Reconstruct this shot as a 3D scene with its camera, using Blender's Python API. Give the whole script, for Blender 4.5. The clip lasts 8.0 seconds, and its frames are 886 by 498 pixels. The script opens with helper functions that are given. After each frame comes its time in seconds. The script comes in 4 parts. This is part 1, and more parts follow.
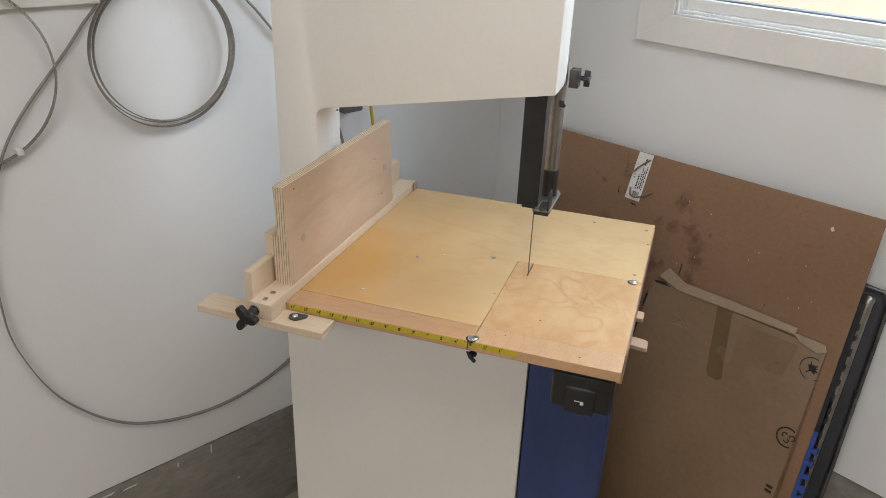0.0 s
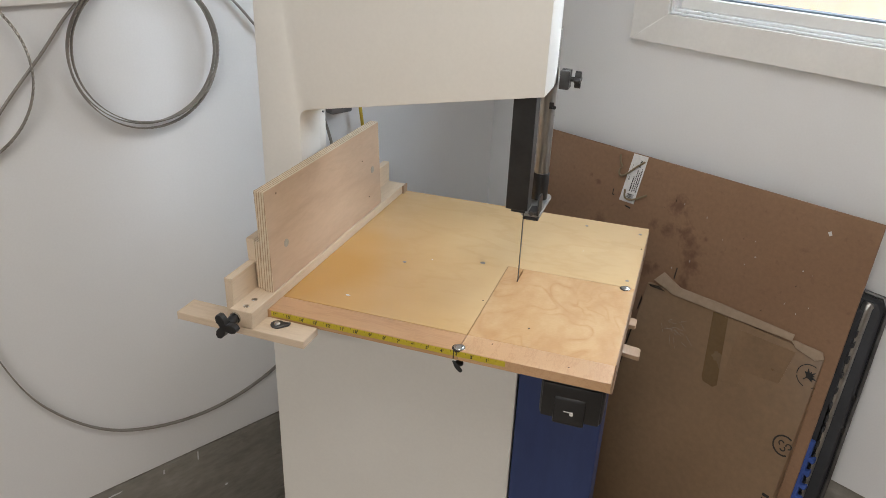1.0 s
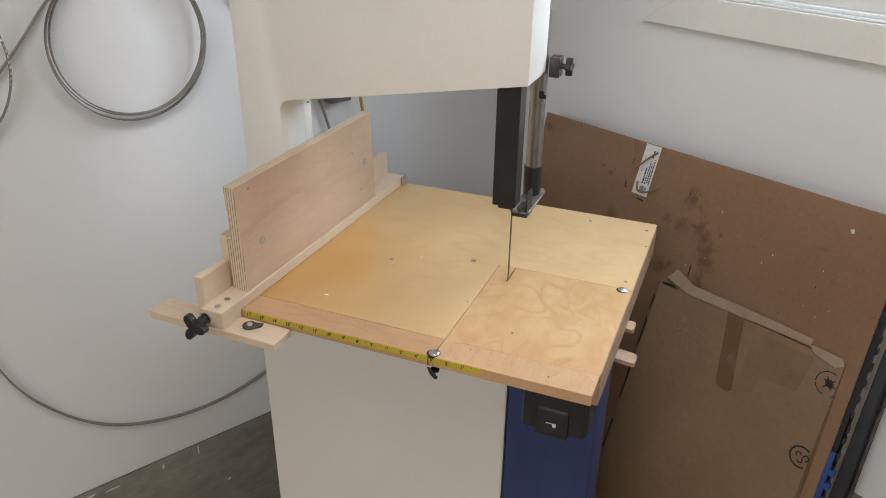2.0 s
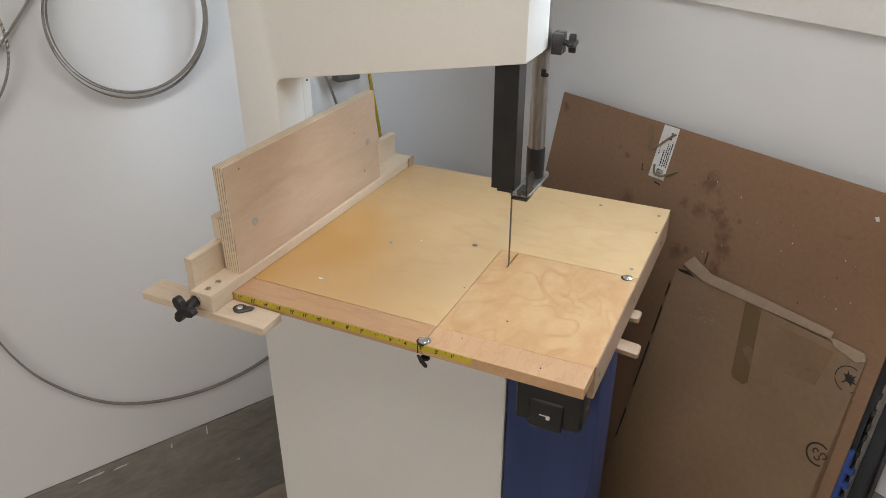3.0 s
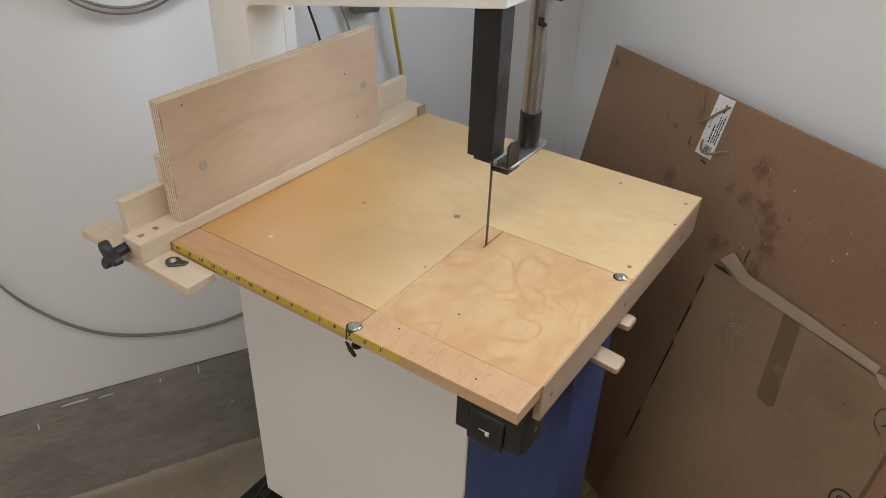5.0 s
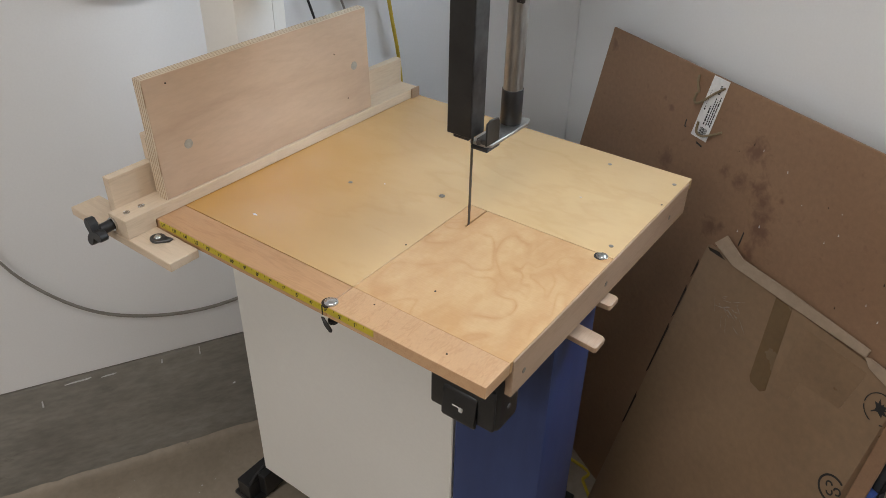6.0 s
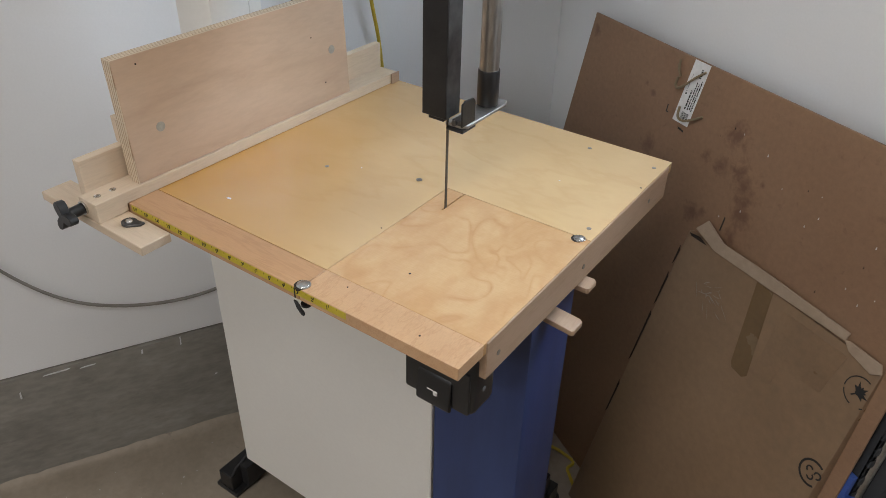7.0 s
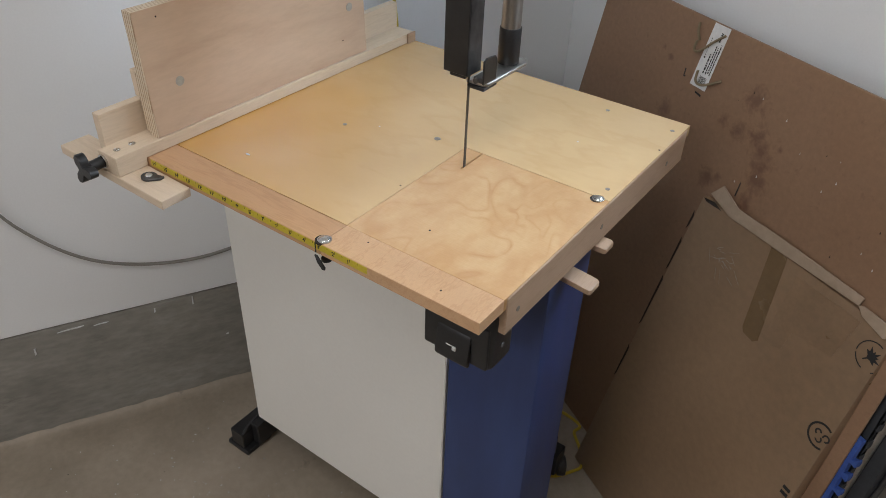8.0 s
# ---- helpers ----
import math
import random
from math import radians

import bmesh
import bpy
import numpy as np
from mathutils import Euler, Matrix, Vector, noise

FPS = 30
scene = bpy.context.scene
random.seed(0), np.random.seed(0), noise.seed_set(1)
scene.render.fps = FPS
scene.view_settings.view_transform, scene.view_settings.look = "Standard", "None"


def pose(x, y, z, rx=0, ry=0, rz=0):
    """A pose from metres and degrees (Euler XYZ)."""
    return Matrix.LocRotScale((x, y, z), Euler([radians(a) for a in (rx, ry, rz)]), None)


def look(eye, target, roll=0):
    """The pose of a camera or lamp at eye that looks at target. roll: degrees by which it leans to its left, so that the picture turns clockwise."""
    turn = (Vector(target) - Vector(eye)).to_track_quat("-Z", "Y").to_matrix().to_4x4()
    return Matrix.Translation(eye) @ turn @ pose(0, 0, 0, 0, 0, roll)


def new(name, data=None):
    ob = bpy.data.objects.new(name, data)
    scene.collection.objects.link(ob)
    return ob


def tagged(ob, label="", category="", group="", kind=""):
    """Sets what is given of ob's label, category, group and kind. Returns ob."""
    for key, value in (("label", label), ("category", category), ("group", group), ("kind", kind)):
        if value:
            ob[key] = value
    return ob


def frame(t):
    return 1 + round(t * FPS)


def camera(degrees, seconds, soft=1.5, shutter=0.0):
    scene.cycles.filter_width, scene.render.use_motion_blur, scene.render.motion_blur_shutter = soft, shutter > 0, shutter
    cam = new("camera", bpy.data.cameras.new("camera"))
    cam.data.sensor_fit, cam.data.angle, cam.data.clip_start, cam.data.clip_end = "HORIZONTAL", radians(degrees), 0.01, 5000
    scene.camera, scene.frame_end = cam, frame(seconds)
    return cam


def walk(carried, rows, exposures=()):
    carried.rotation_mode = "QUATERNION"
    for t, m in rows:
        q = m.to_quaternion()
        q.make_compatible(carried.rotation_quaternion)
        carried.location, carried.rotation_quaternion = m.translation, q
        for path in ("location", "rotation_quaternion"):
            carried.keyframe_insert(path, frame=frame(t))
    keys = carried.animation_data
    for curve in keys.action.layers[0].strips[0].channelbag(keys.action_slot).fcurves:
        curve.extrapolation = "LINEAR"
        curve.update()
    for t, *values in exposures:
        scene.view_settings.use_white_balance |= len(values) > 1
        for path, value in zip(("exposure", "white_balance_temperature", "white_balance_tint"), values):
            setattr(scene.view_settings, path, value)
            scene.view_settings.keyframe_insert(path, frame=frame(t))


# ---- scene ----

cam = camera(60.18, 8.0, soft=0.9)
PATH = [
    (0, (0.2056, -1.0446, 1.6848), (-0.2118, 0.2429, 1.0382), 2.17),
    (0.5, (0.2015, -1.0331, 1.6783), (-0.2110, 0.2583, 1.0364), 2.12),
    (1, (0.2159, -1.0001, 1.6818), (-0.2014, 0.2859, 1.0320), 2.20),
    (1.5, (0.2396, -0.9433, 1.6736), (-0.1990, 0.3348, 1.0225), 2.27),
    (1.7, (0.2609, -0.9196, 1.6744), (-0.2012, 0.3452, 1.0137), 1.73),
    (2.8, (0.3584, -0.8361, 1.6700), (-0.2072, 0.3590, 0.9616), -0.41),
    (3, (0.3445, -0.8251, 1.6602), (-0.2162, 0.3698, 0.9476), -0.00),
    (3.5, (0.3020, -0.7825, 1.6547), (-0.1915, 0.4268, 0.9172), 1.38),
    (4, (0.3115, -0.7169, 1.6333), (-0.1772, 0.4879, 0.8851), 1.68),
    (4.5, (0.3824, -0.6098, 1.6233), (-0.2144, 0.5285, 0.8499), 3.54),
    (4.7, (0.4039, -0.5857, 1.6229), (-0.2412, 0.5108, 0.8283), 3.03),
    (5.8, (0.4937, -0.5509, 1.6154), (-0.2414, 0.4502, 0.7744), 0.85),
    (6, (0.4938, -0.5419, 1.6087), (-0.2324, 0.4718, 0.7751), 1.22),
    (6.5, (0.5068, -0.5292, 1.6012), (-0.2037, 0.4973, 0.7696), 1.59),
    (7, (0.5119, -0.5278, 1.5867), (-0.1986, 0.4917, 0.7465), 1.43),
    (7.5, (0.5073, -0.5381, 1.5790), (-0.1926, 0.4700, 0.7166), 1.81),
    (8, (0.5017, -0.5522, 1.5734), (-0.1923, 0.4387, 0.6867), 2.18),
]
walk(cam, [(t, look(eye, target, roll)) for t, eye, target, roll in PATH], exposures=[(0.0, 0.01, 6600, 10), (4.5, -0.03, 6600, 10), (6.0, -0.07, 6500, 10), (8.0, -0.09, 6250, 10)])

# ---- light ----
CORNER = Vector((-0.355, 1.208, 0.0))          # where the two walls meet
ROOM = pose(CORNER.x, CORNER.y, 0, 0, 0, -28.74)  # x along the window wall, -y along the other wall
SIDE, DEEP, HIGH = 4.2, 4.4, 2.5

world = bpy.data.worlds.new("world")
scene.world = world
world.use_nodes = True
wn = world.node_tree
sky = wn.nodes.new("ShaderNodeTexSky")
sky.sky_type, sky.sun_disc = "NISHITA", False
sky.sun_elevation, sky.sun_rotation = radians(40), radians(20)
wn.links.new(sky.outputs[0], wn.nodes["Background"].inputs[0])
wn.nodes["Background"].inputs[1].default_value = 0.1


def area(name, m, w, h, power, colour):
    data = bpy.data.lights.new(name, "AREA")
    data.shape, data.size, data.size_y, data.energy, data.color = "RECTANGLE", w, h, power, colour
    ob = new(name, data)
    ob.matrix_world = m
    return ob


# daylight through the window, the shop's two ceiling tubes, and an added fill lamp behind the camera
B0, B1, BZ0, BZ1 = 1.3, 3.3, 1.35, 2.25        # opening for the added rear lamp, along the back wall
area("window_daylight", ROOM @ pose(1.05, 0.32, 2.16, -75, 0, 0), 1.2, 0.8, 24.5, (0.72, 0.86, 1.0))
area("ceiling_tube", ROOM @ pose(1.45, -1.3, 2.44), 0.3, 1.2, 14.2, (1.0, 0.97, 0.93))
area("ceiling_tube", ROOM @ pose(2.3, -3.2, 2.44), 1.2, 0.3, 31.5, (1.0, 0.97, 0.93))
area("rear_fill_lamp", ROOM @ pose((B0 + B1) / 2, -DEEP - 0.05, (BZ0 + BZ1) / 2, 90, 0, 0), B1 - B0, BZ1 - BZ0, 17, (1.0, 0.985, 0.965))


# ---- materials ----
def base_mat(name, rough=0.5, metal=0.0, coat=0.0):
    m = bpy.data.materials.new(name)
    m.use_nodes = True
    b = m.node_tree.nodes["Principled BSDF"]
    b.inputs["Roughness"].default_value, b.inputs["Metallic"].default_value = rough, metal
    b.inputs["Coat Weight"].default_value = coat
    b.inputs["Coat Roughness"].default_value = 0.12
    return m, m.node_tree.nodes, m.node_tree.links, b


def coords(nodes, links, scale=(1, 1, 1), turn=(0, 0, 0)):
    tc, mp = nodes.new("ShaderNodeTexCoord"), nodes.new("ShaderNodeMapping")
    mp.inputs["Scale"].default_value = scale
    mp.inputs["Rotation"].default_value = [radians(a) for a in turn]
    links.new(tc.outputs["Object"], mp.inputs["Vector"])
    return mp.outputs[0]


def nodes_position(nodes, links):
    """Place on the object, with the y axis squeezed so that pools run along the fence."""
    return coords(nodes, links, (1, 0.6, 1))


def noise_of(nodes, links, vec, scale, detail=4.0, rough=0.6, distortion=0.0):
    n = nodes.new("ShaderNodeTexNoise")
    n.inputs["Scale"].default_value, n.inputs["Detail"].default_value = scale, detail
    n.inputs["Roughness"].default_value, n.inputs["Distortion"].default_value = rough, distortion
    links.new(vec, n.inputs["Vector"])
    return n.outputs["Fac"]


def ramp(nodes, links, fac, stops):
    r = nodes.new("ShaderNodeValToRGB")
    while len(r.color_ramp.elements) < len(stops):
        r.color_ramp.elements.new(0.5)
    for e, (pos, col) in zip(r.color_ramp.elements, stops):
        e.position, e.color = pos, (*col, 1)
    links.new(fac, r.inputs[0])
    return r.outputs[0]


def mix(nodes, links, fac, a, b, mode="MIX"):
    m = nodes.new("ShaderNodeMix")
    m.data_type, m.blend_type = "RGBA", mode
    for key, value in ((0, fac), (6, a), (7, b)):
        if isinstance(value, bpy.types.NodeSocket):
            links.new(value, m.inputs[key])
        else:
            m.inputs[key].default_value = value if key == 0 else (*value, 1)
    return m.outputs[2]


def bump(nodes, links, b, fac, strength, distance=0.001):
    n = nodes.new("ShaderNodeBump")
    n.inputs["Strength"].default_value, n.inputs["Distance"].default_value = strength, distance
    links.new(fac, n.inputs["Height"])
    links.new(n.outputs[0], b.inputs["Normal"])


def mottled(name, a, b_, rough=0.5, metal=0.0, big=3.0, fine=60.0, strength=0.2, spots=None, coat=0.0, scale=(1, 1, 1), grain_low=0.86):
    """Two tones in large soft patches, fine grain on top, optional darker spots (colour, threshold, size)."""
    m, nodes, links, b = base_mat(name, rough, metal, coat)
    vec = coords(nodes, links, scale)
    f1, f2 = noise_of(nodes, links, vec, big, 5), noise_of(nodes, links, vec, fine, 3)
    col = ramp(nodes, links, f1, [(0.3, a), (0.72, b_)])
    grain = ramp(nodes, links, f2, [(0.3, (grain_low,) * 3), (0.7, (1, 1, 1))])
    col = mix(nodes, links, 1.0, col, grain, "MULTIPLY")
    if spots:
        colour, edge, size = spots
        f3 = noise_of(nodes, links, vec, size, 6, 0.7)
        mask = ramp(nodes, links, f3, [(edge, (0, 0, 0)), (edge + 0.08, (1, 1, 1))])
        col = mix(nodes, links, mask, col, colour)
    links.new(col, b.inputs["Base Color"])
    r = ramp(nodes, links, f1, [(0.3, (max(rough - 0.08, 0),) * 3), (0.7, (min(rough + 0.1, 1),) * 3)])
    links.new(r, b.inputs["Roughness"])
    bump(nodes, links, b, f2, strength)
    return m


def wood(name, light, dark, along=(1, 14, 14), rough=0.45, coat=0.0, wavy=0.0, figure=6.0, turn=(0, 0, 0), lines=0.5, amber=None):
    """Wood whose grain runs along the axis with the smallest scale; wavy gives the flame figure of rotary-cut veneer."""
    m, nodes, links, b = base_mat(name, rough, 0.0, coat)
    vec = coords(nodes, links, along, turn)
    f1 = noise_of(nodes, links, vec, figure, 5, 0.55, wavy)
    f2 = noise_of(nodes, links, vec, figure * 9, 3, 0.6, wavy * 0.4)
    f3 = noise_of(nodes, links, coords(nodes, links), 4.0, 2)
    mid = tuple((p + q) / 2 for p, q in zip(light, dark))
    col = ramp(nodes, links, f1, [(0.3, light), (0.5, light), (0.53, mid), (0.58, light), (0.75, mid)])
    if wavy:
        w = nodes.new("ShaderNodeTexWave")
        w.inputs["Scale"].default_value, w.inputs["Distortion"].default_value = figure * 0.8, 9.0
        w.inputs["Detail"].default_value, w.inputs["Detail Scale"].default_value = 2.0, 0.8
        links.new(vec, w.inputs["Vector"])
        streak = ramp(nodes, links, w.outputs["Fac"], [(0.0, dark), (0.12, mid), (0.4, light), (1.0, light)])
        col = mix(nodes, links, 0.55, col, streak)
    fibre = ramp(nodes, links, f2, [(0.35, (1 - 0.3 * lines,) * 3), (0.6, (1, 1, 1))])
    col = mix(nodes, links, 1.0, col, fibre, "MULTIPLY")
    tone = ramp(nodes, links, f3, [(0.3, (0.9, 0.88, 0.85)), (0.7, (1.0, 1.0, 1.0))])
    col = mix(nodes, links, 1.0, col, tone, "MULTIPLY")
    if amber:  # a pool of old amber varnish round a point, with an uneven edge
        at, tint = amber
        d = nodes.new("ShaderNodeVectorMath")
        d.operation, d.inputs[1].default_value = "DISTANCE", at
        links.new(nodes_position(nodes, links), d.inputs[0])
        wob = nodes.new("ShaderNodeMath")
        wob.operation, wob.inputs[1].default_value = "MULTIPLY_ADD", 0.22
        links.new(f3, wob.inputs[0]), links.new(d.outputs["Value"], wob.inputs[2])
        col = mix(nodes, links, ramp(nodes, links, wob.outputs[0], [(0.16, (0.95,) * 3), (0.30, (0.5,) * 3), (0.50, (0, 0, 0))]), col, tint)
    links.new(col, b.inputs["Base Color"])
    bump(nodes, links, b, f2, 0.04)
    return m


def flame(name, light, dark, rough, coat):
    """Rotary-cut birch: wandering soft-edged contour lines, with orange-brown fields between them."""
    m, nodes, links, b = base_mat(name, rough, 0.0, coat)
    vec = coords(nodes, links, (1.0, 0.7, 1.0), (0, 0, 35))
    f1 = noise_of(nodes, links, vec, 9.0, 2.2, 0.5, 0.8)
    mul = nodes.new("ShaderNodeMath")
    mul.operation, mul.inputs[1].default_value = "MULTIPLY", 44.0
    links.new(f1, mul.inputs[0])
    wave = nodes.new("ShaderNodeMath")
    wave.operation = "SINE"
    links.new(mul.outputs[0], wave.inputs[0])
    line = ramp(nodes, links, wave.outputs[0], [(0.0, (0, 0, 0)), (0.3, (0.12,) * 3), (0.82, (0.26,) * 3), (1.0, (0.50,) * 3)])
    patch = noise_of(nodes, links, vec, 14.0, 5, 0.6, 0.6)
    figure = mix(nodes, links, 1.0, line, ramp(nodes, links, patch, [(0.38, (0.1,) * 3), (0.6, (1, 1, 1))]), "MULTIPLY")
    col = mix(nodes, links, figure, light, dark)
    blotch = noise_of(nodes, links, coords(nodes, links, (1.4, 0.8, 1)), 11, 4, 0.6)
    col = mix(nodes, links, ramp(nodes, links, blotch, [(0.40, (0, 0, 0)), (0.62, (0.80,) * 3)]), col, tuple(0.5 * p + 0.5 * q for p, q in zip(light, dark)))
    f2 = noise_of(nodes, links, coords(nodes, links, (12, 90, 30)), 6, 3)
    col = mix(nodes, links, 1.0, col, ramp(nodes, links, f2, [(0.35, (0.95, 0.94, 0.93)), (0.65, (1, 1, 1))]), "MULTIPLY")
    links.new(col, b.inputs["Base Color"])
    bump(nodes, links, b, f2, 0.03)
    return m


def ply(name, face, light, dark, axis, pitch, rough=0.5):
    """Plywood: plies stacked along one axis, so that the cut edges show stripes."""
    m, nodes, links, b = base_mat(name, rough)
    tc = nodes.new("ShaderNodeTexCoord")
    sep = nodes.new("ShaderNodeSeparateXYZ")
    links.new(tc.outputs["Object"], sep.inputs[0])
    mul = nodes.new("ShaderNodeMath")
    mul.operation, mul.inputs[1].default_value = "MULTIPLY", 1 / pitch
    links.new(sep.outputs[axis], mul.inputs[0])
    fr = nodes.new("ShaderNodeMath")
    fr.operation = "FRACT"
    links.new(mul.outputs[0], fr.inputs[0])
    col = ramp(nodes, links, fr.outputs[0], [(0.0, dark), (0.22, dark), (0.3, light), (0.92, light), (1.0, dark)])
    f = noise_of(nodes, links, coords(nodes, links, (6, 3, 20)), 6, 4)
    col = mix(nodes, links, 1.0, col, ramp(nodes, links, f, [(0.3, (0.85, 0.83, 0.8)), (0.7, (1, 1, 1))]), "MULTIPLY")
    links.new(col, b.inputs["Base Color"])
    return m


WALL = mottled("white_wall_paint", (0.75, 0.755, 0.765), (0.80, 0.805, 0.81), 0.55, big=1.2, fine=220, strength=0.03, grain_low=0.97)
TRIM = mottled("white_trim_paint", (0.74, 0.73, 0.71), (0.79, 0.78, 0.76), 0.4, big=4, fine=120, strength=0.03, grain_low=0.96)
VINYL = mottled("white_vinyl", (0.78, 0.80, 0.82), (0.82, 0.84, 0.86), 0.3, big=4, fine=120, strength=0.03)
# unseen closing walls, given a dark wood tone to cut bounced light
DIM_WALL = wood("unseen_wall_dark_wood", (0.30, 0.22, 0.15), (0.2, 0.14, 0.09), (3, 3, 0.6), 0.7, figure=4)
CONCRETE = mottled("foundation_concrete", (0.20, 0.186, 0.162), (0.33, 0.31, 0.275), 0.85, big=5, fine=45, strength=1.0, spots=((0.17, 0.157, 0.137), 0.60, 7), grain_low=0.78, scale=(1, 0.6, 1.7))
FLOOR = mottled("floor_concrete", (0.27, 0.222, 0.168), (0.385, 0.322, 0.25), 0.55, big=4.5, fine=55, strength=0.3, spots=((0.15, 0.12, 0.095), 0.62, 6))
CREAM = mottled("cream_paint", (0.79, 0.775, 0.73), (0.83, 0.815, 0.77), 0.42, big=2.5, fine=150, strength=0.015, grain_low=0.975)
BLUE = mottled("blue_paint", (0.017, 0.033, 0.12), (0.04, 0.066, 0.185), 0.5, big=7, fine=30, strength=0.1, scale=(1, 1, 0.25), spots=((0.085, 0.105, 0.2), 0.66, 9))
VARNISH = wood("varnished_birch_top", (0.64, 0.445, 0.23), (0.585, 0.39, 0.19), (1.6, 3.5, 4), 0.22, 0.6, figure=2.2, lines=0.06, amber=((-0.43, 0.075, 1.0), (0.50, 0.265, 0.065)))
INSERT = flame("rotary_birch_insert", (0.60, 0.39, 0.20), (0.43, 0.195, 0.065), 0.25, 0.5)
PALE_LIPPING = wood("pale_flecked_lipping", (0.58, 0.36, 0.20), (0.47, 0.26, 0.13), (20, 5, 22), 0.33, 0.3, figure=4, lines=0.3)
LIPPING = wood("pink_hardwood_lipping", (0.52, 0.305, 0.16), (0.42, 0.225, 0.11), (1.5, 14, 14), 0.33, 0.3, figure=4, lines=0.22)
FENCE = wood("fence_plywood_face", (0.60, 0.445, 0.325), (0.52, 0.37, 0.262), (5, 1.2, 5), 0.34, 0.3, wavy=0.2, figure=3.0, lines=0.18)
FENCE_EDGE = ply("fence_plywood_edge", None, (0.66, 0.55, 0.41), (0.36, 0.24, 0.145), 0, 0.0046)
MAPLE = wood("bare_maple", (0.68, 0.55, 0.41), (0.60, 0.465, 0.335), (14, 1.5, 14), 0.55, figure=4, lines=0.2)
MAPLE_X = wood("bare_maple_cross", (0.67, 0.54, 0.405), (0.58, 0.45, 0.32), (1.5, 14, 14), 0.55, figure=4, lines=0.2)
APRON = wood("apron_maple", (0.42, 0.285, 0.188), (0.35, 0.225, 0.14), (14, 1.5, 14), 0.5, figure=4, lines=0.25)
YELLOW = mottled("tape_yellow", (0.50, 0.39, 0.025), (0.60, 0.47, 0.04), 0.35, big=20, fine=300, strength=0.02)
INK = mottled("black_ink", (0.012, 0.012, 0.012), (0.02, 0.02, 0.02), 0.6, big=20, fine=200, strength=0.02)
BLACK = mottled("black_plastic", (0.012, 0.012, 0.013), (0.022, 0.022, 0.023), 0.38, big=12, fine=200, strength=0.15)
SATIN = mottled("dusty_black_steel", (0.012, 0.012, 0.013), (0.028, 0.028, 0.028), 0.36, 0.15, big=14, fine=160, strength=0.1)
FOLD = mottled("worn_dark_steel", (0.045, 0.045, 0.047), (0.16, 0.16, 0.16), 0.36, 0.7, big=18, fine=120, strength=0.1)
STEEL = mottled("bright_steel", (0.55, 0.55, 0.55), (0.7, 0.7, 0.7), 0.22, 1.0, big=30, fine=200, strength=0.05)
POST = mottled("brushed_post_steel", (0.33, 0.325, 0.31), (0.5, 0.49, 0.47), 0.34, 0.9, big=25, fine=200, strength=0.1, scale=(1, 1, 0.25), spots=((0.1, 0.09, 0.08), 0.68, 30))
SAWBLADE = mottled("blade_steel", (0.22, 0.205, 0.185), (0.37, 0.34, 0.30), 0.42, 0.7, big=40, fine=300, strength=0.1)
DARK_BLADE = mottled("dark_blade_steel", (0.07, 0.062, 0.052), (0.13, 0.115, 0.095), 0.45, 0.5, big=40, fine=300, strength=0.1)
LOOPSTEEL = mottled("grey_band_steel", (0.27, 0.25, 0.225), (0.38, 0.36, 0.33), 0.45, 0.5, big=30, fine=300, strength=0.1)
HARDBOARD = mottled("brown_hardboard", (0.24, 0.138, 0.08), (0.31, 0.187, 0.112), 0.5, big=2.5, fine=90, strength=0.1, spots=((0.16, 0.078, 0.042), 0.66, 7))


def stain(m, places, colour):
    """Old spill marks with ragged soft edges: (x, y, reach) on the sheet."""
    nodes, links = m.node_tree.nodes, m.node_tree.links
    b = nodes["Principled BSDF"]
    col = b.inputs["Base Color"].links[0].from_socket
    vec = coords(nodes, links)
    n1, n2 = noise_of(nodes, links, vec, 70, 4, 0.65, 0.6), noise_of(nodes, links, vec, 24, 3, 0.6, 1.2)
    total = None
    for x, y, reach in places:
        d = nodes.new("ShaderNodeVectorMath")
        d.operation, d.inputs[1].default_value = "DISTANCE", (x, y, 0.0)
        links.new(vec, d.inputs[0])
        near = nodes.new("ShaderNodeMapRange")
        near.inputs["From Min"].default_value, near.inputs["From Max"].default_value = reach, 0.0
        links.new(d.outputs["Value"], near.inputs["Value"])
        if total is None:
            total = near.outputs[0]
        else:
            top = nodes.new("ShaderNodeMath")
            top.operation = "MAXIMUM"
            links.new(total, top.inputs[0]), links.new(near.outputs[0], top.inputs[1])
            total = top.outputs[0]
    for f in (n1, n2):
        add = nodes.new("ShaderNodeMath")
        add.operation, add.inputs[1].default_value = "MULTIPLY_ADD", 1.5
        links.new(f, add.inputs[0]), links.new(total, add.inputs[2])
        total = add.outputs[0]
    mask = ramp(nodes, links, total, [(0.62, (0, 0, 0)), (0.86, (0.62,) * 3)])
    half = nodes.new("ShaderNodeMath")
    half.operation, half.inputs[1].default_value = "MULTIPLY", 0.36
    links.new(total, half.inputs[0])
    links.new(half.outputs[0], mask.node.inputs[0])
    links.new(mix(nodes, links, mask, col, colour), b.inputs["Base Color"])


stain(HARDBOARD, ((0.496, 1.003, 0.040), (0.479, 0.937, 0.030), (0.526, 0.945, 0.038), (0.545, 0.925, 0.034), (0.556, 0.90, 0.034), (0.560, 0.875, 0.036), (0.276, 0.888, 0.034),
                  (0.440, 0.942, 0.022), (0.446, 0.822, 0.030), (0.471, 0.837, 0.020), (0.583, 0.950, 0.008), (0.557, 0.825, 0.028), (0.250, 0.990, 0.012), (0.225, 1.005, 0.010), (0.02, 1.05, 0.02)), (0.105, 0.045, 0.026))
CARDBOARD = mottled("brown_cardboard", (0.212, 0.139, 0.083), (0.298, 0.192, 0.112), 0.34, big=2.2, fine=60, strength=0.12)
